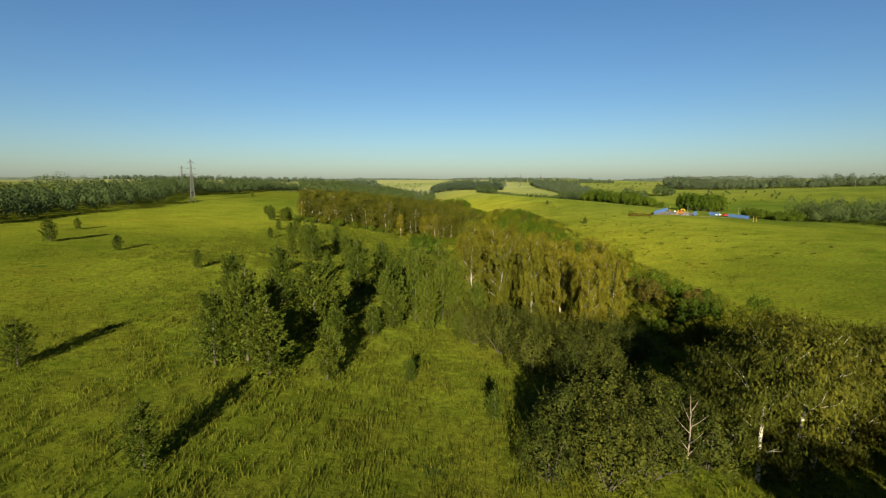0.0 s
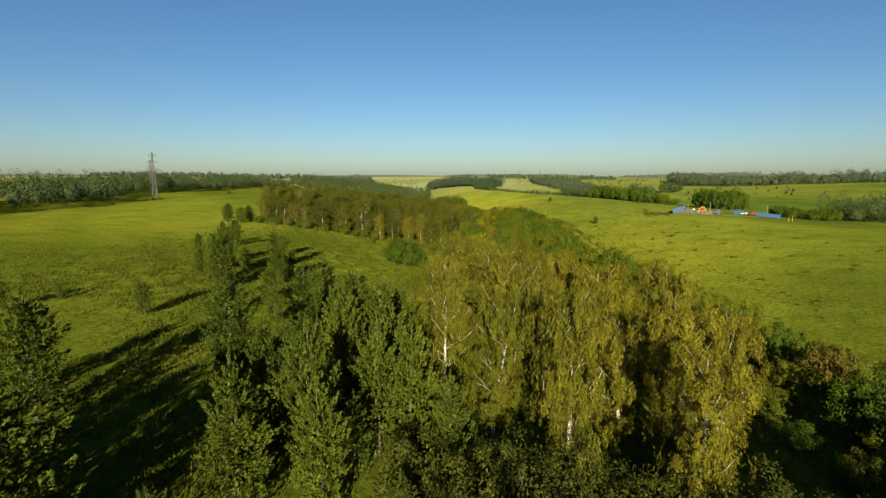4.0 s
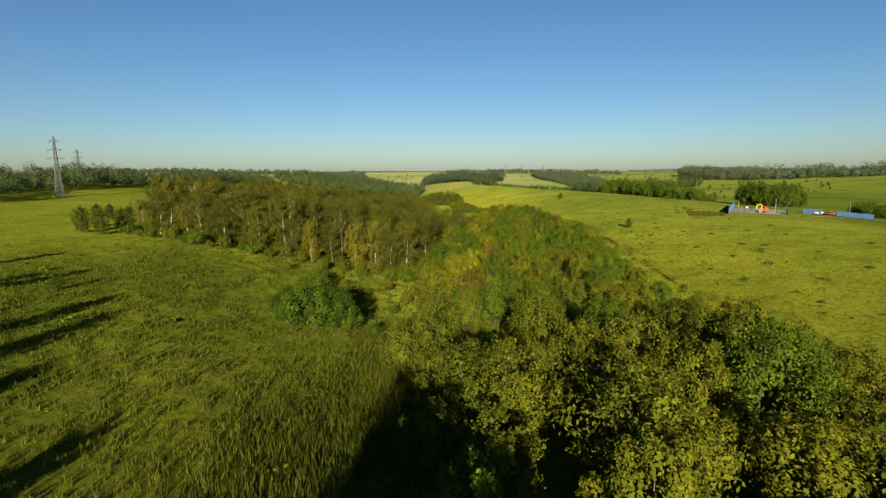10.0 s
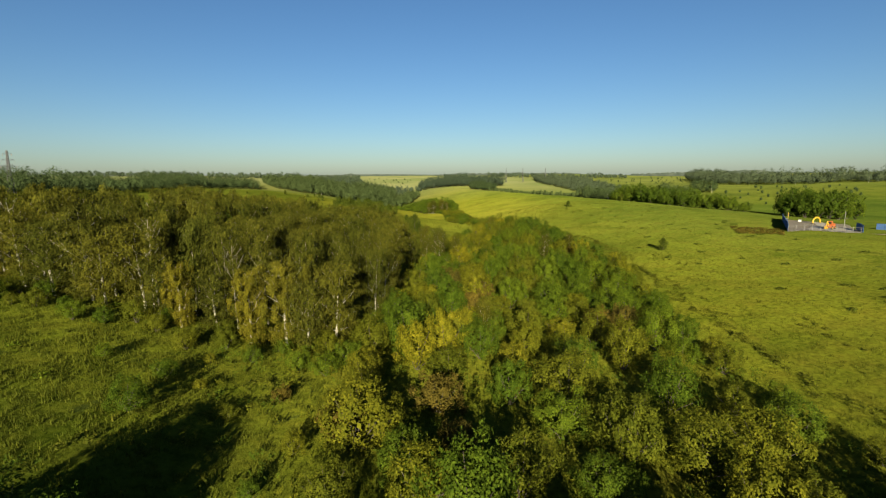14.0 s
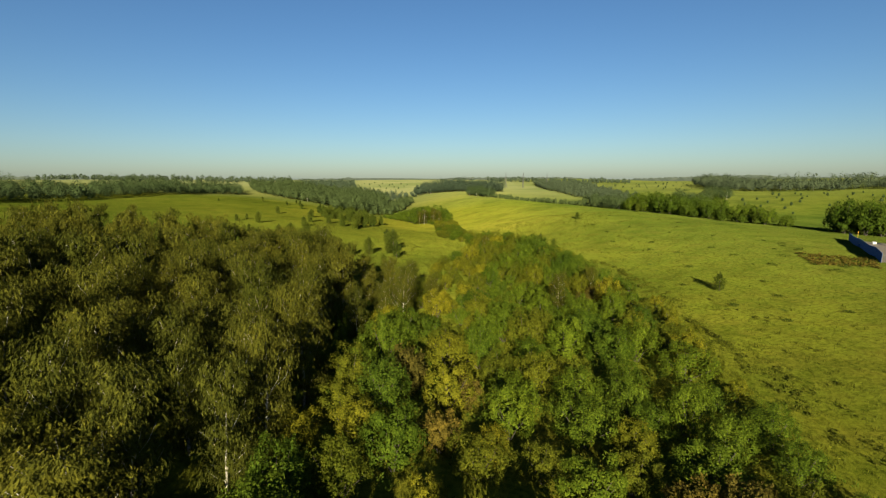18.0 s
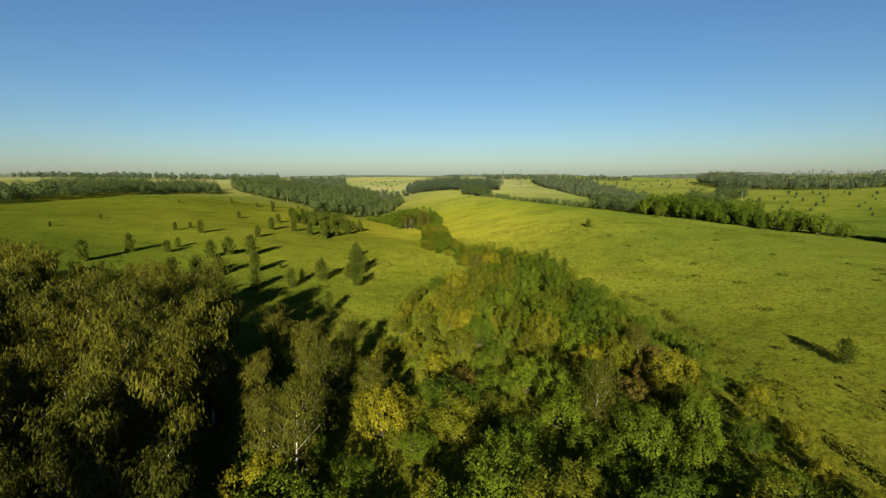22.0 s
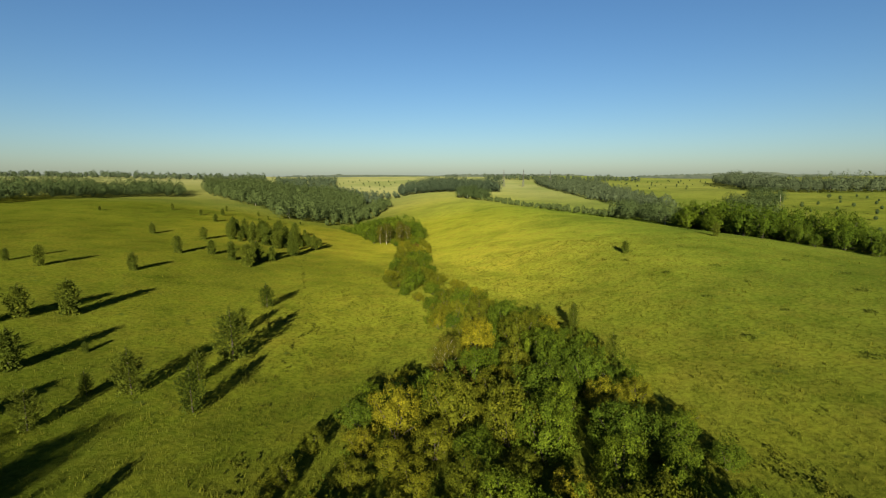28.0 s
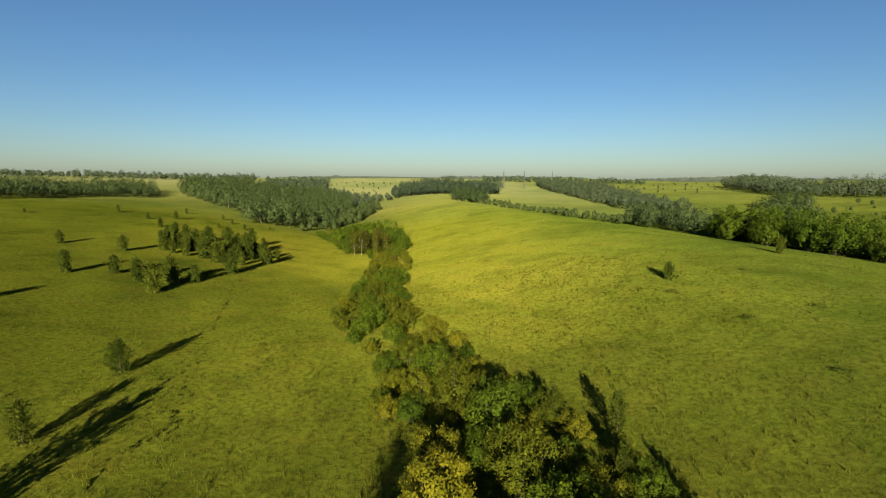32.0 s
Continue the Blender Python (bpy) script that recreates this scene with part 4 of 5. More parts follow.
def wood(name, outline, gap, h, seed, label, per=70, leaf=1.0, mat=None, stems=0.05, low=0.58):
    """A far wood of separate crowns, joined, with its pale stems under it."""
    rng = np.random.default_rng(seed)
    places, per = scattered(outline, gap, seed, 30000), int(per * 3.0)
    c, o, trunks = [], [], []
    px, py = np.array([p[0] for p in places]), np.array([p[1] for p in places])
    for x, y, z in zip(px, py, land(px, py)):
        hh = h * rng.uniform(low, 1.15) * (0.92 + 0.16 * math.sin(x / 17 + 1.3 * math.sin(y / 29)))
        w = min(hh * rng.uniform(0.22, 0.36), gap * 0.85)
        d = rng.normal(size=(per, 3))
        d /= np.linalg.norm(d, axis=1)[:, None]
        k = rng.uniform(0.75, 1.05, per)[:, None] * (1 + 0.16 * np.sin(d[:, 2:] * 5 + x) * np.cos(d[:, :1] * 5 + y))
        q = d * k
        q[:, :2] *= (1.1 - 0.2 * q[:, 2:])
        c.append(np.array([x, y, z + hh * 0.55]) + q * np.array([w, w, hh * 0.44]))
        o.append(d)
        if rng.random() < stems:
            trunks.append(tube([(x + w * 0.3, y - w * 0.85, z), (x + w * 0.2, y - w * 0.85, z + hh * 0.55)], [0.13, 0.08], 4))
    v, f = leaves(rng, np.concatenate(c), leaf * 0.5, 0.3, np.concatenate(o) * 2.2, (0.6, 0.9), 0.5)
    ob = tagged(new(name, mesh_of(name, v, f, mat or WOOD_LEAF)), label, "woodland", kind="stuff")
    if trunks:
        tagged(new("wood_stems", mesh_of("wood_stems", *join_parts(trunks), BIRCH_BARK)), "pale tree stems at the foot of a far wood", "tree trunks", kind="stuff")
    return ob


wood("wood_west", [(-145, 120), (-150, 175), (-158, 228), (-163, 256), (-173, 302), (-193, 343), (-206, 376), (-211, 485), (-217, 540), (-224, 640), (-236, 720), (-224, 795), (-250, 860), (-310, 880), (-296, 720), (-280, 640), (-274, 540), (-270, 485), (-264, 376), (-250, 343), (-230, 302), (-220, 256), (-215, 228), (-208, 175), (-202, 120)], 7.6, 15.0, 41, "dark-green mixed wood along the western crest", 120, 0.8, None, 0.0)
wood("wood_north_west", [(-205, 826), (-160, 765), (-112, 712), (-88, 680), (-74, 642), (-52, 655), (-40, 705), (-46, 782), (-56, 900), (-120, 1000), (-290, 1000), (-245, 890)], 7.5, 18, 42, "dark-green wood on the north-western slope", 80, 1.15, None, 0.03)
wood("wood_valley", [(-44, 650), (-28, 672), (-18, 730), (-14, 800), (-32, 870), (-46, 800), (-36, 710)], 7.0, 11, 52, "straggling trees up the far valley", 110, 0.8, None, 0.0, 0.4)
wood("wood_valley_north", [(-58, 880), (-38, 938), (-12, 948), (-28, 990), (-72, 1062), (-130, 1105), (-165, 1250), (-190, 1380), (-290, 1300), (-200, 1010), (-100, 905)], 8.5, 11, 63, "scattered trees at the head of the far valley", 40, 1.3, HAZED_LEAF, 0.0, 0.4)
wood("wood_north", [(-15, 960), (60, 930), (120, 950), (110, 1050), (40, 1080), (-25, 1050)], 8.0, 20, 43, "wood on the far hill beyond the spur", 90, 1.3, HAZED_LEAF)
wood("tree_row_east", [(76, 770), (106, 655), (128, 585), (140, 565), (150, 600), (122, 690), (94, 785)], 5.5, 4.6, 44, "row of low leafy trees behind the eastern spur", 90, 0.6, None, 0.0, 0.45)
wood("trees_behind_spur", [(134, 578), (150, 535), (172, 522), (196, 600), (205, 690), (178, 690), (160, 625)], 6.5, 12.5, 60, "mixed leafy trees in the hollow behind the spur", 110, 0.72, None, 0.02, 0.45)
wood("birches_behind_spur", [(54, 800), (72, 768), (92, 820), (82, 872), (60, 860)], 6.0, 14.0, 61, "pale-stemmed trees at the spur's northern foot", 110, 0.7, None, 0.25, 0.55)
wood("wood_north_east", [(222, 1250), (199, 1000), (202, 900), (206, 765), (232, 705), (250, 812), (270, 975), (330, 1230), (300, 1390), (245, 1390)], 7.5, 12.5, 45, "band of wood slanting down the slope across the eastern valley", 60, 1.1, HAZED_LEAF, 0.0, 0.55)
wood("wood_east", [(425, 930), (436, 876), (460, 845), (520, 812), (760, 800), (1010, 880), (985, 965), (760, 890), (570, 900), (510, 965), (610, 1225), (545, 1225)], 10.0, 20, 46, "dark wood on the eastern skyline", 55, 1.6, HAZED_LEAF)
wood("wood_south_east", [(228, 300), (300, 270), (330, 320), (290, 345), (240, 342)], 7.5, 16, 48, "dark clump of trees on the eastern rise", 170, 0.7)
wood("wood_skyline", [(-900, 1300), (-300, 1250), (-350, 1400), (-900, 1400)], 16.0, 14, 50, "hazy wood along the north-western skyline", 50, 1.8, HAZED_LEAF)
wood("wood_skyline_north", [(150, 1500), (500, 1450), (520, 1560), (150, 1600)], 16.0, 13, 51, "hazy wood along the northern skyline", 50, 1.8, HAZED_LEAF)


wood("tall_trees_east", [(222, 590), (246, 600), (262, 640), (240, 650), (226, 620)], 7.0, 16, 53, "tall round trees beyond the eastern tree row", 110, 1.0, None, 0.0)
wood("clump_east", [(316, 738), (336, 728), (354, 758), (332, 772)], 7.0, 16, 62, "clump of tall pale trees in the eastern field", 130, 0.8, None, 0.05)
for name, outline, gap, seed, label in (
    ("hill_bushes", [(300, 1010), (480, 960), (640, 1180), (640, 1500), (420, 1350), (330, 1150)], 38, 54, "dark bushes dotted over the far pale slope"),
    ("field_bushes", [(270, 560), (420, 600), (520, 760), (420, 800), (330, 700)], 26, 55, "dark bushes in streaks over the eastern field"),
    ("valley_bushes", [(-160, 1150), (-70, 1120), (-60, 1400), (-170, 1450)], 34, 56, "scattered bushes on the far northern slope"),
):
    wood(name, outline, gap, 4.2, seed, label, 60, 0.8, None, 0.0, 0.5)


# ---- far ridges ----
def ridge(name, y, x0, x1, z, swell, seed, label):
    """A far tree-topped ridge on the horizon: a long earth bank with an uneven wooded crest."""
    rng = np.random.default_rng(seed)
    n = 260
    xs = np.linspace(x0, x1, n)
    top = z + swell * np.sin(xs / 410 + seed) + 0.5 * swell * np.sin(xs / 173 + 2 * seed)
    wooded = np.clip(np.sin(xs / 230 + 3 * seed) * 3 + 0.6, 0, 1)
    top = top + wooded * (9 + rng.uniform(-2.5, 3.0, n))
    ends = np.minimum(1, np.minimum(np.arange(n), np.arange(n)[::-1]) / 25)
    top = -5 + (top + 5) * ends
    verts, faces = [], []
    for x, t in zip(xs, top):
        verts += [(x, y - 160, -5), (x, y - 30, -5 + (t + 5) * 0.75), (x, y, t), (x, y + 120, -5)]
    for i in range(n - 1):
        for k in range(3):
            a = 4 * i + k
            faces.append((a, a + 4, a + 5, a + 1))
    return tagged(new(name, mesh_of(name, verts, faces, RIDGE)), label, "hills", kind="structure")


# greyed, bluish wood: the haze of distance is part of this base colour
RIDGE, rt, rb = material("hazy_ridge_wood", 1.0, 0.0)
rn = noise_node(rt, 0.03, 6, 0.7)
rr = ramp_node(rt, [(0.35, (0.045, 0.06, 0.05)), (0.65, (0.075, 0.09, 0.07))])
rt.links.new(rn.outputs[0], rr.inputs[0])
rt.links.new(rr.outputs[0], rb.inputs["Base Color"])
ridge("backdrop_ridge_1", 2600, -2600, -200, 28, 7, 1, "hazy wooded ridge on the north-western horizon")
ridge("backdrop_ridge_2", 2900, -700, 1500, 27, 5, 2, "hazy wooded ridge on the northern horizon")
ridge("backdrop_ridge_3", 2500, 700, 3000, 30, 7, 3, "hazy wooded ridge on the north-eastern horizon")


# ---- meadow grass ----
def tufts(name, n, seed, size, mat, label, reach=45, lumpy=0.0, along=(6, 480), middle=8, slim=(0.06, 0.16)):
    """Grass tufts along the valley, thinning out with the distance from its middle, joined."""
    rng = np.random.default_rng(seed)
    y = rng.uniform(*along, n)
    x = middle + y * 0.11 + rng.normal(size=n) * reach
    lump = np.sin(x * 0.9 + 2 * np.sin(y * 0.35)) * np.sin(y * 0.8 + 1.7 * np.sin(x * 0.31)) + rng.normal(size=n) * 0.6
    keep = lump > lumpy
    x, y = x[keep], y[keep]
    m, z = len(x), land(x, y)
    blades = []
    for k in range(3):
        a, h = rng.uniform(0, 6.28, m), rng.uniform(*size, m)
        w, t = h * rng.uniform(*slim, m), rng.uniform(-0.35, 0.35, (m, 2)) * h[:, None]
        dx, dy = np.cos(a) * w, np.sin(a) * w
        ox, oy = x + rng.normal(size=m) * 0.16, y + rng.normal(size=m) * 0.16
        blades.append(np.stack([np.stack([ox - dx, oy - dy, z - 0.05], 1), np.stack([ox + dx, oy + dy, z - 0.05], 1), np.stack([ox + t[:, 0], oy + t[:, 1], z + h], 1)], 1))
    v = np.concatenate(blades).reshape(-1, 3)
    return tagged(new(name, mesh_of(name, v, np.arange(len(v)).reshape(-1, 3), mat)), label, "grass", kind="stuff")


GRASS = leaf_material("grass_blade", (0.036, 0.045, 0.004), (0.055, 0.065, 0.006), (0.078, 0.084, 0.009), 0.2)
WEED = leaf_material("weed_leaf", (0.028, 0.036, 0.004), (0.041, 0.05, 0.005), (0.06, 0.064, 0.008), 0.2)
tufts("meadow_grass", 170000, 61, (0.16, 0.4), GRASS, "tall rough summer grass over the whole meadow", 46, -0.4)
tufts("western_rough_grass", 60000, 63, (0.22, 0.5), GRASS, "dark rough grass on the western meadow", 19, 0.0, (95, 222), -50)
tufts("southern_rough_grass", 40000, 71, (0.2, 0.45), WEED, "tall rough grass on the southern meadow", 24, 0.0, (6, 95), -14)
tufts("meadow_weeds", 34000, 62, (0.3, 0.7), WEED, "dark weeds scattered in patches through the meadow", 42, 0.45)


tufts("gully_reeds", 16000, 72, (0.35, 0.9), GRASS, "tall grass and reeds beside the gully thicket", 4.5, -0.6, (118, 178), -10.5, (0.03, 0.07))


def edge_weeds(name, line, n, spread, seed, size, label):
    """Tall weeds in a loose line."""
    rng = np.random.default_rng(seed)
    y = rng.uniform(line[0][1], line[-1][1], n)
    x = np.interp(y, [p[1] for p in line], [p[0] for p in line]) + rng.normal(size=n) * spread * (0.6 + 0.5 * np.sin(y * 0.11))
    return heap(name, list(zip(x, y)), 26, 0.13, size, WEED, label, "weeds", 1.2, seed)


edge_weeds("gully_weeds", [(60, 120), (66, 160), (63, 200), (68, 250), (75, 330), (73, 350)], 330, 2.2, 64, (0.4, 0.9), "dark tall weeds along the gully's eastern edge")
edge_weeds("track_weeds", [(78, 130), (80, 170), (76, 210), (80, 260), (84, 300)], 60, 3.0, 65, (0.2, 0.5), "line of dark weeds along an old ditch")
edge_weeds("gully_west_weeds", [(2, 130), (0, 165), (-6, 190), (4, 212)], 160, 3.0, 66, (0.4, 0.9), "tall flowering weeds at the gully's western edge")
edge_weeds("old_track_weeds", [(21, 330), (18, 348), (11.5, 387), (13.5, 394), (5.6, 415), (-12, 476), (-25, 541)], 200, 1.3, 70, (0.08, 0.2), "faint line of darker weeds along an old track")
low = scattered([(78, 150), (130, 150), (125, 300), (140, 440), (90, 460), (80, 300)], 11.0, 66, 4000, 60)
heap("low_scrub", low + [(87, 227), (96, 230), (100, 235), (108, 157), (104, 154), (118, 311), (122, 306), (124, 325), (127, 330), (122, 333), (128, 338), (131, 343), (126, 319)], 60, 0.16, (0.3, 0.7), YOUNG_LEAF, "low dark scrub dotted over the eastern meadow", "scrub", 2.2, 67)
heap("western_scrub", scattered([(-60, 150), (-20, 150), (-22, 222), (-60, 222)], 7.0, 68, 2000, 26), 70, 0.16, (0.25, 0.6), SHRUB_GREEN, "low dark scrub dotted over the western meadow", "scrub", 2.0, 69)


FLOWER = leaf_material("pale_flower", (0.16, 0.15, 0.05), (0.22, 0.2, 0.08), (0.3, 0.28, 0.14), 0.3)
heap("wild_flowers", [(3.2, 139.5), (3.9, 140.6), (2.5, 141), (5.5, 145), (4.6, 152), (6.2, 149), (1.5, 150), (-1, 158), (6.8, 156), (8, 152)], 16, 0.05, (0.5, 0.9), FLOWER, "pale yellow wild flowers in the tall grass", "flowers", 0.9, 73)

heap("yard_weeds", scattered([(123.2, 325.3), (133.2, 311.5), (126.9, 302.9), (117.6, 311.3)], 1.3, 74, 3000, 110), 34, 0.2, (0.4, 0.9), SHRUB_BROWN, "dark dry weeds on the bank below the yard", "weeds", 1.3, 75)

# ---- dead tree ----
def dead_tree(x, y, h):
    ob = thing("dead_tree", pose(x, y, ground_z(x, y) - 0.1), "bare grey dead tree with forked branches", "dead tree")
    rng = np.random.default_rng(5)
    child("trunk", mesh_of("dead_trunk", *tube([(0, 0, 0), (0.1, 0, h * 0.5), (0.0, 0.1, h)], [0.085, 0.05, 0.012], 6), DEAD_BARK, True), ob)
    for i in range(9):
        f, a = 0.25 + 0.07 * i, i * 2.4
        l = h * 0.34 * (1.15 - f)
        p = Vector((0.1 * f, 0, h * f))
        q = p + Vector((math.cos(a) * l, math.sin(a) * l, l * 1.1))
        child("limb", mesh_of("dead_limb", *join_parts([tube([p, p.lerp(q, 0.5) + Vector((0, 0, -0.05)), q], [0.035, 0.022, 0.006], 4)]), DEAD_BARK, True), ob)
    return ob


dead_tree(16.2, 30.4, 5.6)
dead_tree(52, 66, 5.0)


# ---- small mesh helpers ----
def box(bm, cx, cy, cz, sx, sy, sz, bevel=0.0):
    r = bmesh.ops.create_cube(bm, size=1, matrix=Matrix.Translation((cx, cy, cz)) @ Matrix.Diagonal((sx, sy, sz, 1)))
    if bevel:
        bmesh.ops.bevel(bm, geom=list({e for v in r["verts"] for e in v.link_edges}), offset=bevel, segments=2, affect="EDGES")


def cyl(bm, p, q, r, n=10, r2=None):
    p, q = Vector(p), Vector(q)
    m = Matrix.Translation((p + q) / 2) @ (q - p).to_track_quat("Z", "Y").to_matrix().to_4x4()
    bmesh.ops.create_cone(bm, cap_ends=True, segments=n, radius1=r, radius2=r if r2 is None else r2, depth=(q - p).length, matrix=m)


# ---- pylons ----
STEEL = plain("weathered_steel", (0.038, 0.041, 0.045), 0.7)


def pylon(x, y, h, turn, base=3.0):
    ob = thing("pylon", pose(x, y, ground_z(x, y) - 0.2, 0, 0, turn), "grey steel lattice power pylon on the meadow crest", "pylon", "power line pylons")

    def half(z):
        f = z / h
        return base / 2 * (1 - f / 0.62) + 0.55 * f / 0.62 if f < 0.62 else 0.55 - 0.3 * (f - 0.62) / 0.38

    levels = [h * f for f in (0, 0.14, 0.27, 0.39, 0.5, 0.6, 0.68, 0.76, 0.84, 0.92, 1.0)]
    for sx in (-1, 1):
        for sy in (-1, 1):
            child("leg", mesh_of("leg", *tube([(sx * half(a), sy * half(a), a) for a in levels], [0.14] * len(levels), 4), STEEL), ob)
    for a, b in zip(levels, levels[1:]):
        for i in range(4):
            c0, c1 = [((-1, -1), (1, -1), (1, 1), (-1, 1))[(i + k) % 4] for k in (0, 1)]
            A, B = half(a), half(b)
            for p, q in (((c0[0] * A, c0[1] * A, a), (c1[0] * B, c1[1] * B, b)), ((c1[0] * A, c1[1] * A, a), (c0[0] * B, c0[1] * B, b)), ((c0[0] * B, c0[1] * B, b), (c1[0] * B, c1[1] * B, b))):
                child("brace", mesh_of("brace", *tube([p, q], [0.08, 0.08], 4), STEEL), ob)
    for f, w in ((0.64, 3.6), (0.78, 2.9), (0.92, 2.1)):
        bm = bmesh.new()
        z = h * f
        for sx in (-1, 1):
            cyl(bm, (sx * half(z), -0.3, z), (sx * w, 0, z + 0.1), 0.1, 4)
            cyl(bm, (sx * half(z), 0.3, z), (sx * w, 0, z + 0.1), 0.1, 4)
            cyl(bm, (sx * half(z + 1), 0, z + 1.0), (sx * w, 0, z + 0.1), 0.08, 4)
        arm = part("cross_arm", bm, STEEL, ob)
        for sx in (-1, 1):
            bm = bmesh.new()
            for k in range(5):
                cyl(bm, (sx * w, 0, z - 0.02 - 0.22 * k), (sx * w, 0, z - 0.2 - 0.22 * k), 0.1, 8, 0.06)
            part("insulator", bm, plain("insulator_glass", (0.175, 0.140, 0.105), 0.2), arm)
    return ob


pylon(-172, 340, 29, 20)
pylon(-222, 423, 24, 20)
for x, y in ((225, 1150), (180, 1155), (147, 1160)):
    pylon(x, y, 29, 70)

# ---- fenced yard on the eastern rise ----
BLUE = plain("blue_sheet_metal", (0.035, 0.085, 0.21), 0.85)
POST = plain("white_post", (0.15, 0.15, 0.145), 0.6)
YELLOW = plain("yellow_paint", (0.36, 0.23, 0.014), 0.45)
ORANGE = plain("orange_paint", (0.28, 0.075, 0.02), 0.45)
WHITE = plain("white_paint", (0.525, 0.525, 0.511), 0.5)
RUBBER = plain("rubber", (0.021, 0.021, 0.021), 0.9)
GLASS = plain("dark_glass", (0.014, 0.017, 0.021), 0.08)
GRAVEL = plain("pale_gravel", (0.15, 0.125, 0.09), 0.95, 0.0, 0.45)


def sheet_mesh(length, height):
    """One corrugated fence sheet, standing on z = 0 and running along x."""
    verts, faces, n = [], [], 20
    for side in (0.0, 0.012):
        for i in range(n + 1):
            x, y = length * i / n, (0.03 if i % 4 in (1, 2) else 0.0) + side
            verts += [(x, y, 0.05), (x, y, height)]
    for i in range(n):
        a, b = 2 * i, 2 * (n + 1) + 2 * i
        faces += [(a, a + 2, a + 3, a + 1), (b + 1, b + 3, b + 2, b), (a + 1, a + 3, b + 3, b + 1)]
    return mesh_of("sheet", verts, faces, BLUE)


def fence(p, q, label, height=2.4, step=2.5, mesh_panels=False):
    p, q = Vector(p), Vector(q)
    n = max(1, round((q - p).length / step))
    ob = thing("fence", pose(p.x, p.y, ground_z(p.x, p.y)), label, "fence", "yard fences")
    d = (q - p) / n
    turn = math.degrees(math.atan2(d.y, d.x))
    sheet = None if mesh_panels else sheet_mesh(d.length, height)
    bm = bmesh.new()
    box(bm, 0, 0, height / 2, 0.09, 0.09, height + 0.15, 0.01)
    post = bpy.data.meshes.new("post")
    bm.to_mesh(post)
    bm.free()
    post.materials.append(POST if mesh_panels else BLUE)
    rail = None
    if mesh_panels:
        bm = bmesh.new()
        for z in (0.15, height - 0.1):
            cyl(bm, (0, 0, z), (d.length, 0, z), 0.025, 6)
        for k in range(24):
            cyl(bm, (d.length * (k + 0.5) / 24, 0, 0.15), (d.length * (k + 0.5) / 24, 0, height - 0.1), 0.006, 3)
        rail = bpy.data.meshes.new("panel")
        bm.to_mesh(rail)
        bm.free()
        rail.materials.append(POST)
    z0 = ground_z(p.x, p.y)
    for i in range(n + 1):
        a = p + d * i
        z = ground_z(a.x, a.y) - z0
        child("post", post, ob, m=pose(a.x - p.x, a.y - p.y, z, 0, 0, turn))
        if i < n:
            z = min(z, ground_z(a.x + d.x, a.y + d.y) - z0)
            child("panel", sheet or rail, ob, m=pose(a.x - p.x, a.y - p.y, z, 0, 0, turn))
    return ob


A, B, C, D = (132.5, 309), (156, 308), (162, 355), (181, 345)
fence(A, C, "tall blue corrugated metal fence along the yard", 2.5)
fence((157.5, 309), (166, 322), "tall blue corrugated metal fence beside the yard", 2.5)
fence(A, B, "white-posted wire mesh fence before the yard", 2.0, 2.6, True)
fence((175, 324), (178.5, 318), "short blue corrugated metal fence of the lower yard", 2.2)
fence((181.5, 313), (188, 302), "blue corrugated metal fence of the lower yard", 2.0)


def pad(name, corners, label, mat, lift=0.12):
    """A levelled patch of ground laid over the slope."""
    (ax, ay), (bx, by), (cx, cy), (dx, dy) = corners
    n, verts, faces = 14, [], []
    for j in range(n + 1):
        for i in range(n + 1):
            u, v = i / n, j / n
            x = (ax * (1 - u) + bx * u) * (1 - v) + (cx * (1 - u) + dx * u) * v
            y = (ay * (1 - u) + by * u) * (1 - v) + (cy * (1 - u) + dy * u) * v
            verts.append((x, y, ground_z(x, y) + lift))
    for j in range(n):
        for i in range(n):
            a = j * (n + 1) + i
            faces.append((a, a + 1, a + n + 2, a + n + 1))
    return tagged(new(name, mesh_of(name, verts, faces, mat, True)), label, "yard", kind="structure")


pad("yard", (A, B, C, D), "pale gravel and concrete yard inside the fence", GRAVEL)
CONCRETE = plain("pale_concrete", (0.27, 0.25, 0.21), 0.9, 0.0, 0.35)
pad("concrete_slab", ((140, 311.5), (155, 310), (153, 326), (164, 322)), "pale concrete slab in the fenced yard", CONCRETE, 0.2)
pad("concrete_strip", ((156, 326), (158.5, 325), (170, 349), (173, 347)), "pale concrete strip across the fenced yard", CONCRETE, 0.2)
pad("track", ((157, 306), (159, 303), (186, 299), (188, 294)), "pale dirt track leading past the yard", GRAVEL)


def arch(x, y, turn):
    ob = thing("pipe_arch", pose(x, y, ground_z(x, y) + 0.1, 0, 0, turn), "thick yellow pipe arch standing in the yard", "pipe")
    pts = [(-2.1, 0, 0)] + [(-2.1 * math.cos(math.pi * k / 12), 0, 0.7 + 1.7 * math.sin(math.pi * k / 12)) for k in range(13)] + [(2.1, 0, 0)]
    child("pipe", mesh_of("pipe", *tube(pts, [0.3] * len(pts), 12), YELLOW, True), ob)
    for sx in (-1, 1):
        bm = bmesh.new()
        cyl(bm, (sx * 2.1, 0, 0), (sx * 2.1, 0, 0.25), 0.55, 14)
        part("flange", bm, RUBBER, ob)


arch(166, 341, 20)


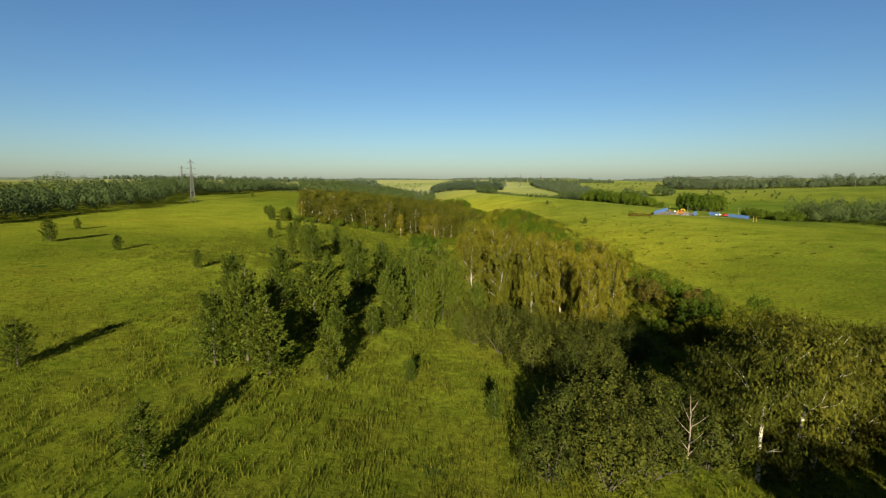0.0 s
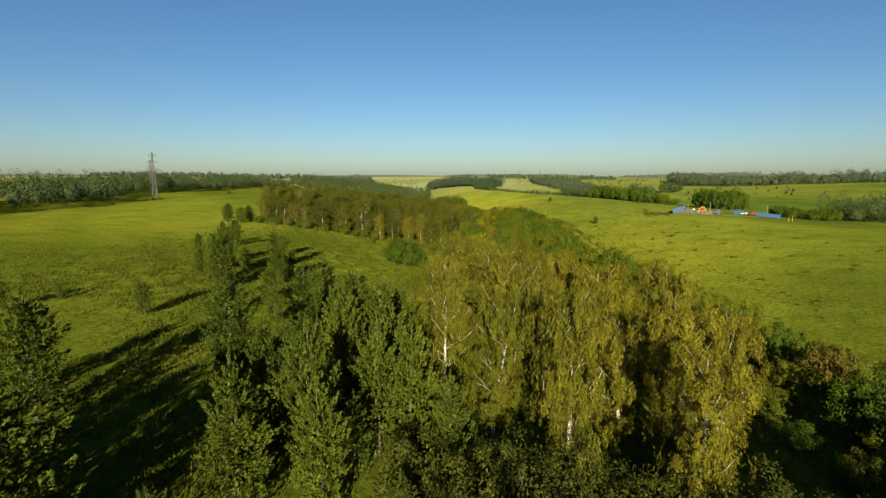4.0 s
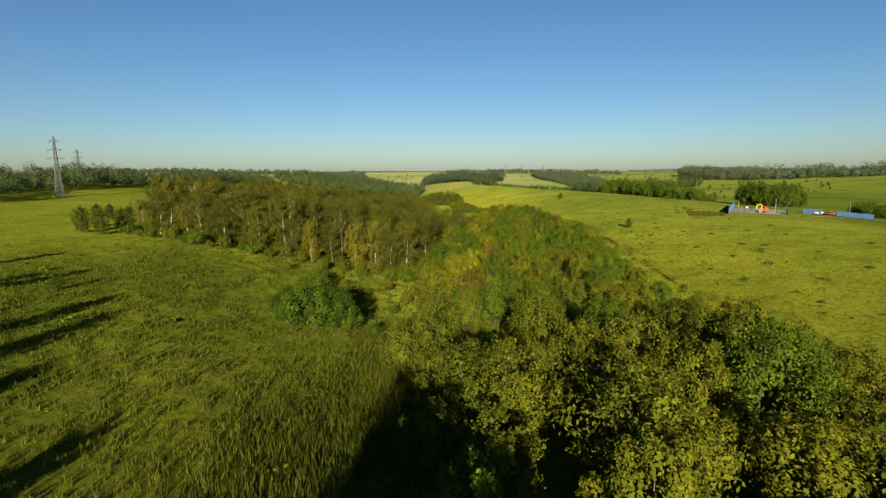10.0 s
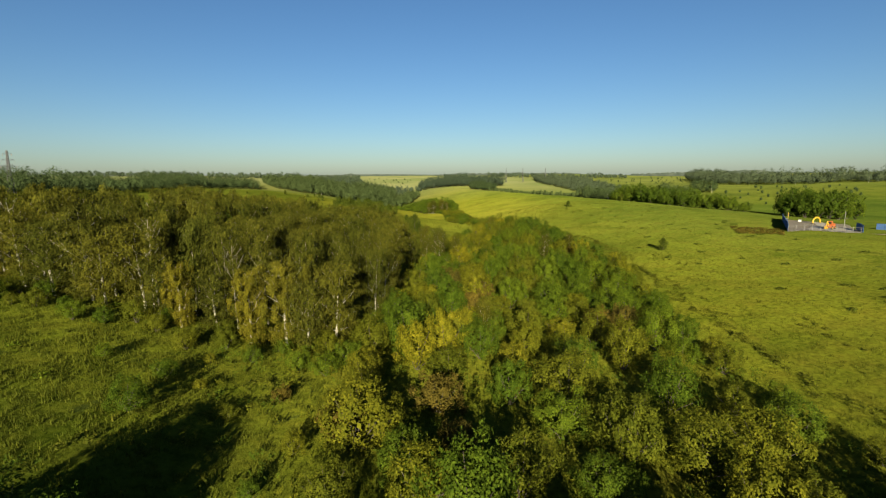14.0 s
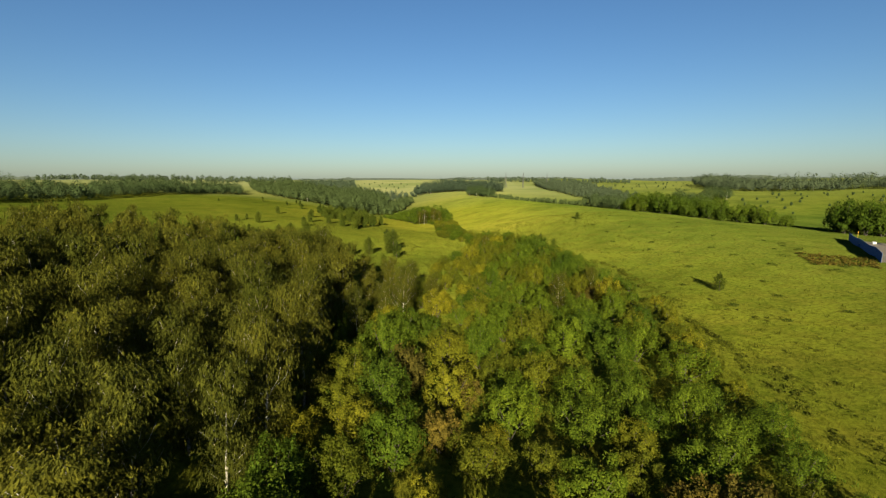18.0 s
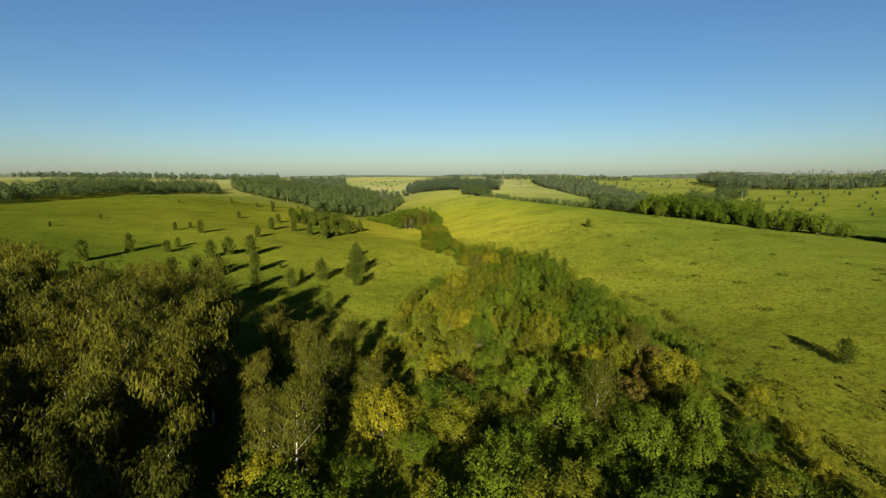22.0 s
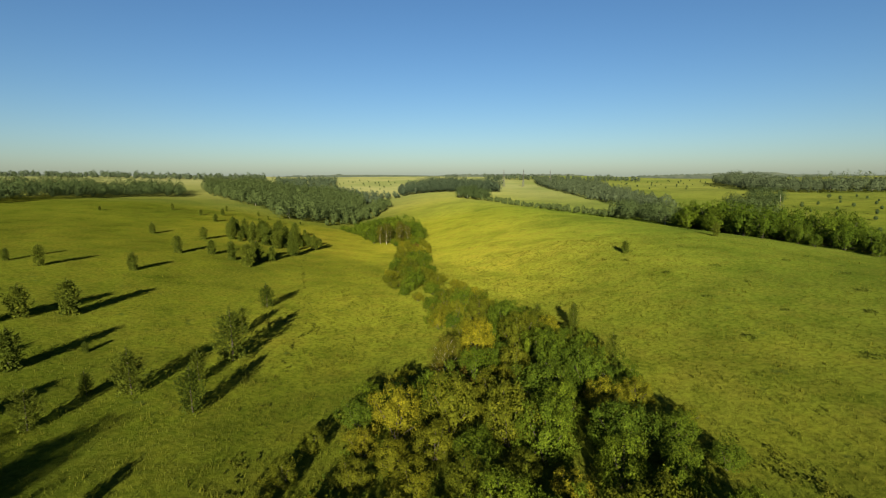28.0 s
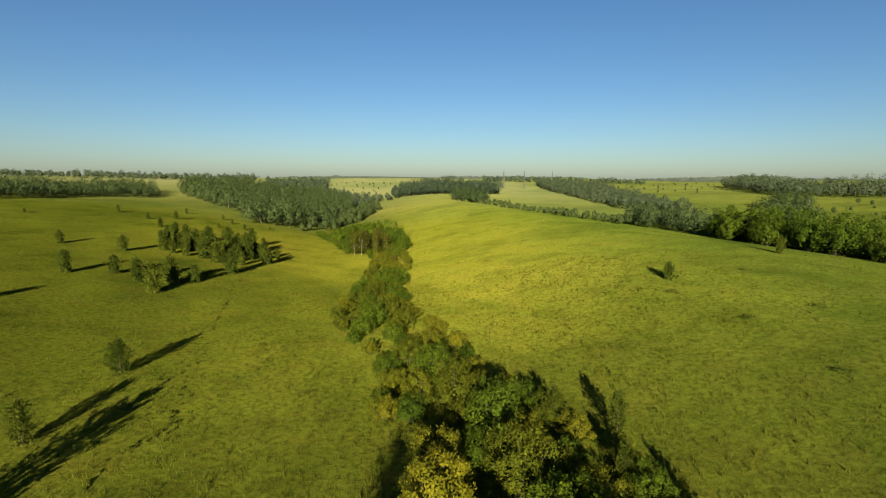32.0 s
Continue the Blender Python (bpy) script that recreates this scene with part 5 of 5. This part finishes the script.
def digger(x, y, turn):
    ob = thing("digger", pose(x, y, ground_z(x, y) + 0.12, 0, 0, turn), "orange wheeled digger parked in the yard", "digger")
    bm = bmesh.new()
    box(bm, 0, 0, 1.0, 4.2, 1.9, 0.8, 0.12)
    box(bm, 1.2, 0, 1.65, 1.7, 1.7, 0.6, 0.12)
    part("body", bm, ORANGE, ob)
    bm = bmesh.new()
    box(bm, -0.7, 0, 2.1, 1.5, 1.5, 1.5, 0.15)
    cab = part("cab", bm, ORANGE, ob)
    bm = bmesh.new()
    box(bm, -0.7, 0, 2.3, 1.54, 1.3, 0.8, 0.05)
    part("window", bm, GLASS, cab)
    bm = bmesh.new()
    cyl(bm, (-1.8, 0, 1.2), (-3.1, 0, 2.9), 0.2, 8)
    cyl(bm, (-3.1, 0, 2.9), (-4.0, 0, 1.2), 0.16, 8)
    part("boom", bm, YELLOW, ob)
    bm = bmesh.new()
    box(bm, -4.0, 0, 0.75, 0.7, 1.0, 0.8, 0.12)
    part("bucket", bm, YELLOW, ob)
    for sx in (-1.4, 1.4):
        for sy in (-1, 1):
            bm = bmesh.new()
            cyl(bm, (sx, sy * 0.7, 0.6), (sx, sy * 1.1, 0.6), 0.6, 18)
            w = part("wheel", bm, RUBBER, ob)
            bm = bmesh.new()
            cyl(bm, (sx, sy * 1.09, 0.6), (sx, sy * 1.13, 0.6), 0.3, 14)
            part("rim", bm, YELLOW, w)


digger(153.5, 318, 35)


def car(x, y, turn, paint, label):
    ob = thing("car", pose(x, y, ground_z(x, y) + 0.02, 0, 0, turn), label, "car", "parked cars")
    bm = bmesh.new()
    box(bm, 0, 0, 0.62, 4.2, 1.7, 0.62, 0.16)
    part("body", bm, paint, ob)
    bm = bmesh.new()
    box(bm, -0.2, 0, 1.14, 2.3, 1.5, 0.56, 0.2)
    roof = part("roof", bm, paint, ob)
    bm = bmesh.new()
    box(bm, -0.2, 0, 1.12, 2.34, 1.53, 0.34, 0.1)
    part("window", bm, GLASS, roof)
    for sx in (-1.3, 1.3):
        for sy in (-1, 1):
            bm = bmesh.new()
            cyl(bm, (sx, sy * 0.68, 0.32), (sx, sy * 0.88, 0.32), 0.32, 16)
            part("wheel", bm, RUBBER, ob)


RED = plain("red_paint", (0.350, 0.028, 0.021), 0.35)
car(179, 320, 20, WHITE, "white car parked by the blue fence")
car(182, 317, 15, RED, "red car parked by the blue fence")
car(185, 313, 25, WHITE, "white car parked beside another by the fence")


def lamp_post(x, y, h, label):
    ob = thing("lamp_post", pose(x, y, ground_z(x, y)), label, "lamp post", "yard lamp posts")
    bm = bmesh.new()
    cyl(bm, (0, 0, 0), (0, 0, h), 0.11, 8, 0.06)
    part("pole", bm, POST, ob)
    bm = bmesh.new()
    box(bm, 0, 0.2, h + 0.05, 0.25, 0.6, 0.14, 0.04)
    part("lamp_head", bm, STEEL, ob)


lamp_post(157.5, 317, 6.5, "pale lamp post at the yard's corner")
lamp_post(191, 318, 6.0, "pale lamp post by the parked cars")


def cabinet(x, y, s, mat, label):
    ob = thing("equipment_cabinet", pose(x, y, ground_z(x, y) + 0.1, 0, 0, 40), label, "cabinet", "yard equipment")
    bm = bmesh.new()
    box(bm, 0, 0, s, 0.9, 0.9, 2 * s, 0.05)
    part("body", bm, mat, ob)
    bm = bmesh.new()
    box(bm, 0, 0, 2 * s + 0.05, 1.05, 1.05, 0.1, 0.02)
    part("lid", bm, POST, ob)


cabinet(163, 346, 0.4, WHITE, "white metal equipment cabinet in the yard")
cabinet(159, 348, 0.5, STEEL, "small grey cabinet near the yard's rear")
cabinet(150, 336, 0.5, BLUE, "small blue cabinet in the yard")


def marker(x, y):
    ob = thing("marker_post", pose(x, y, ground_z(x, y)), "yellow pipeline marker post in the grass", "post", "pipeline markers")
    bm = bmesh.new()
    cyl(bm, (0, 0, -0.1), (0, 0, 3.4), 0.07, 8)
    part("pole", bm, YELLOW, ob)
    bm = bmesh.new()
    cyl(bm, (0, 0, 3.4), (0, 0, 3.48), 0.09, 8)
    part("cap", bm, YELLOW, ob)


marker(162, 351.5)
marker(177, 280)
marker(178.1, 279)
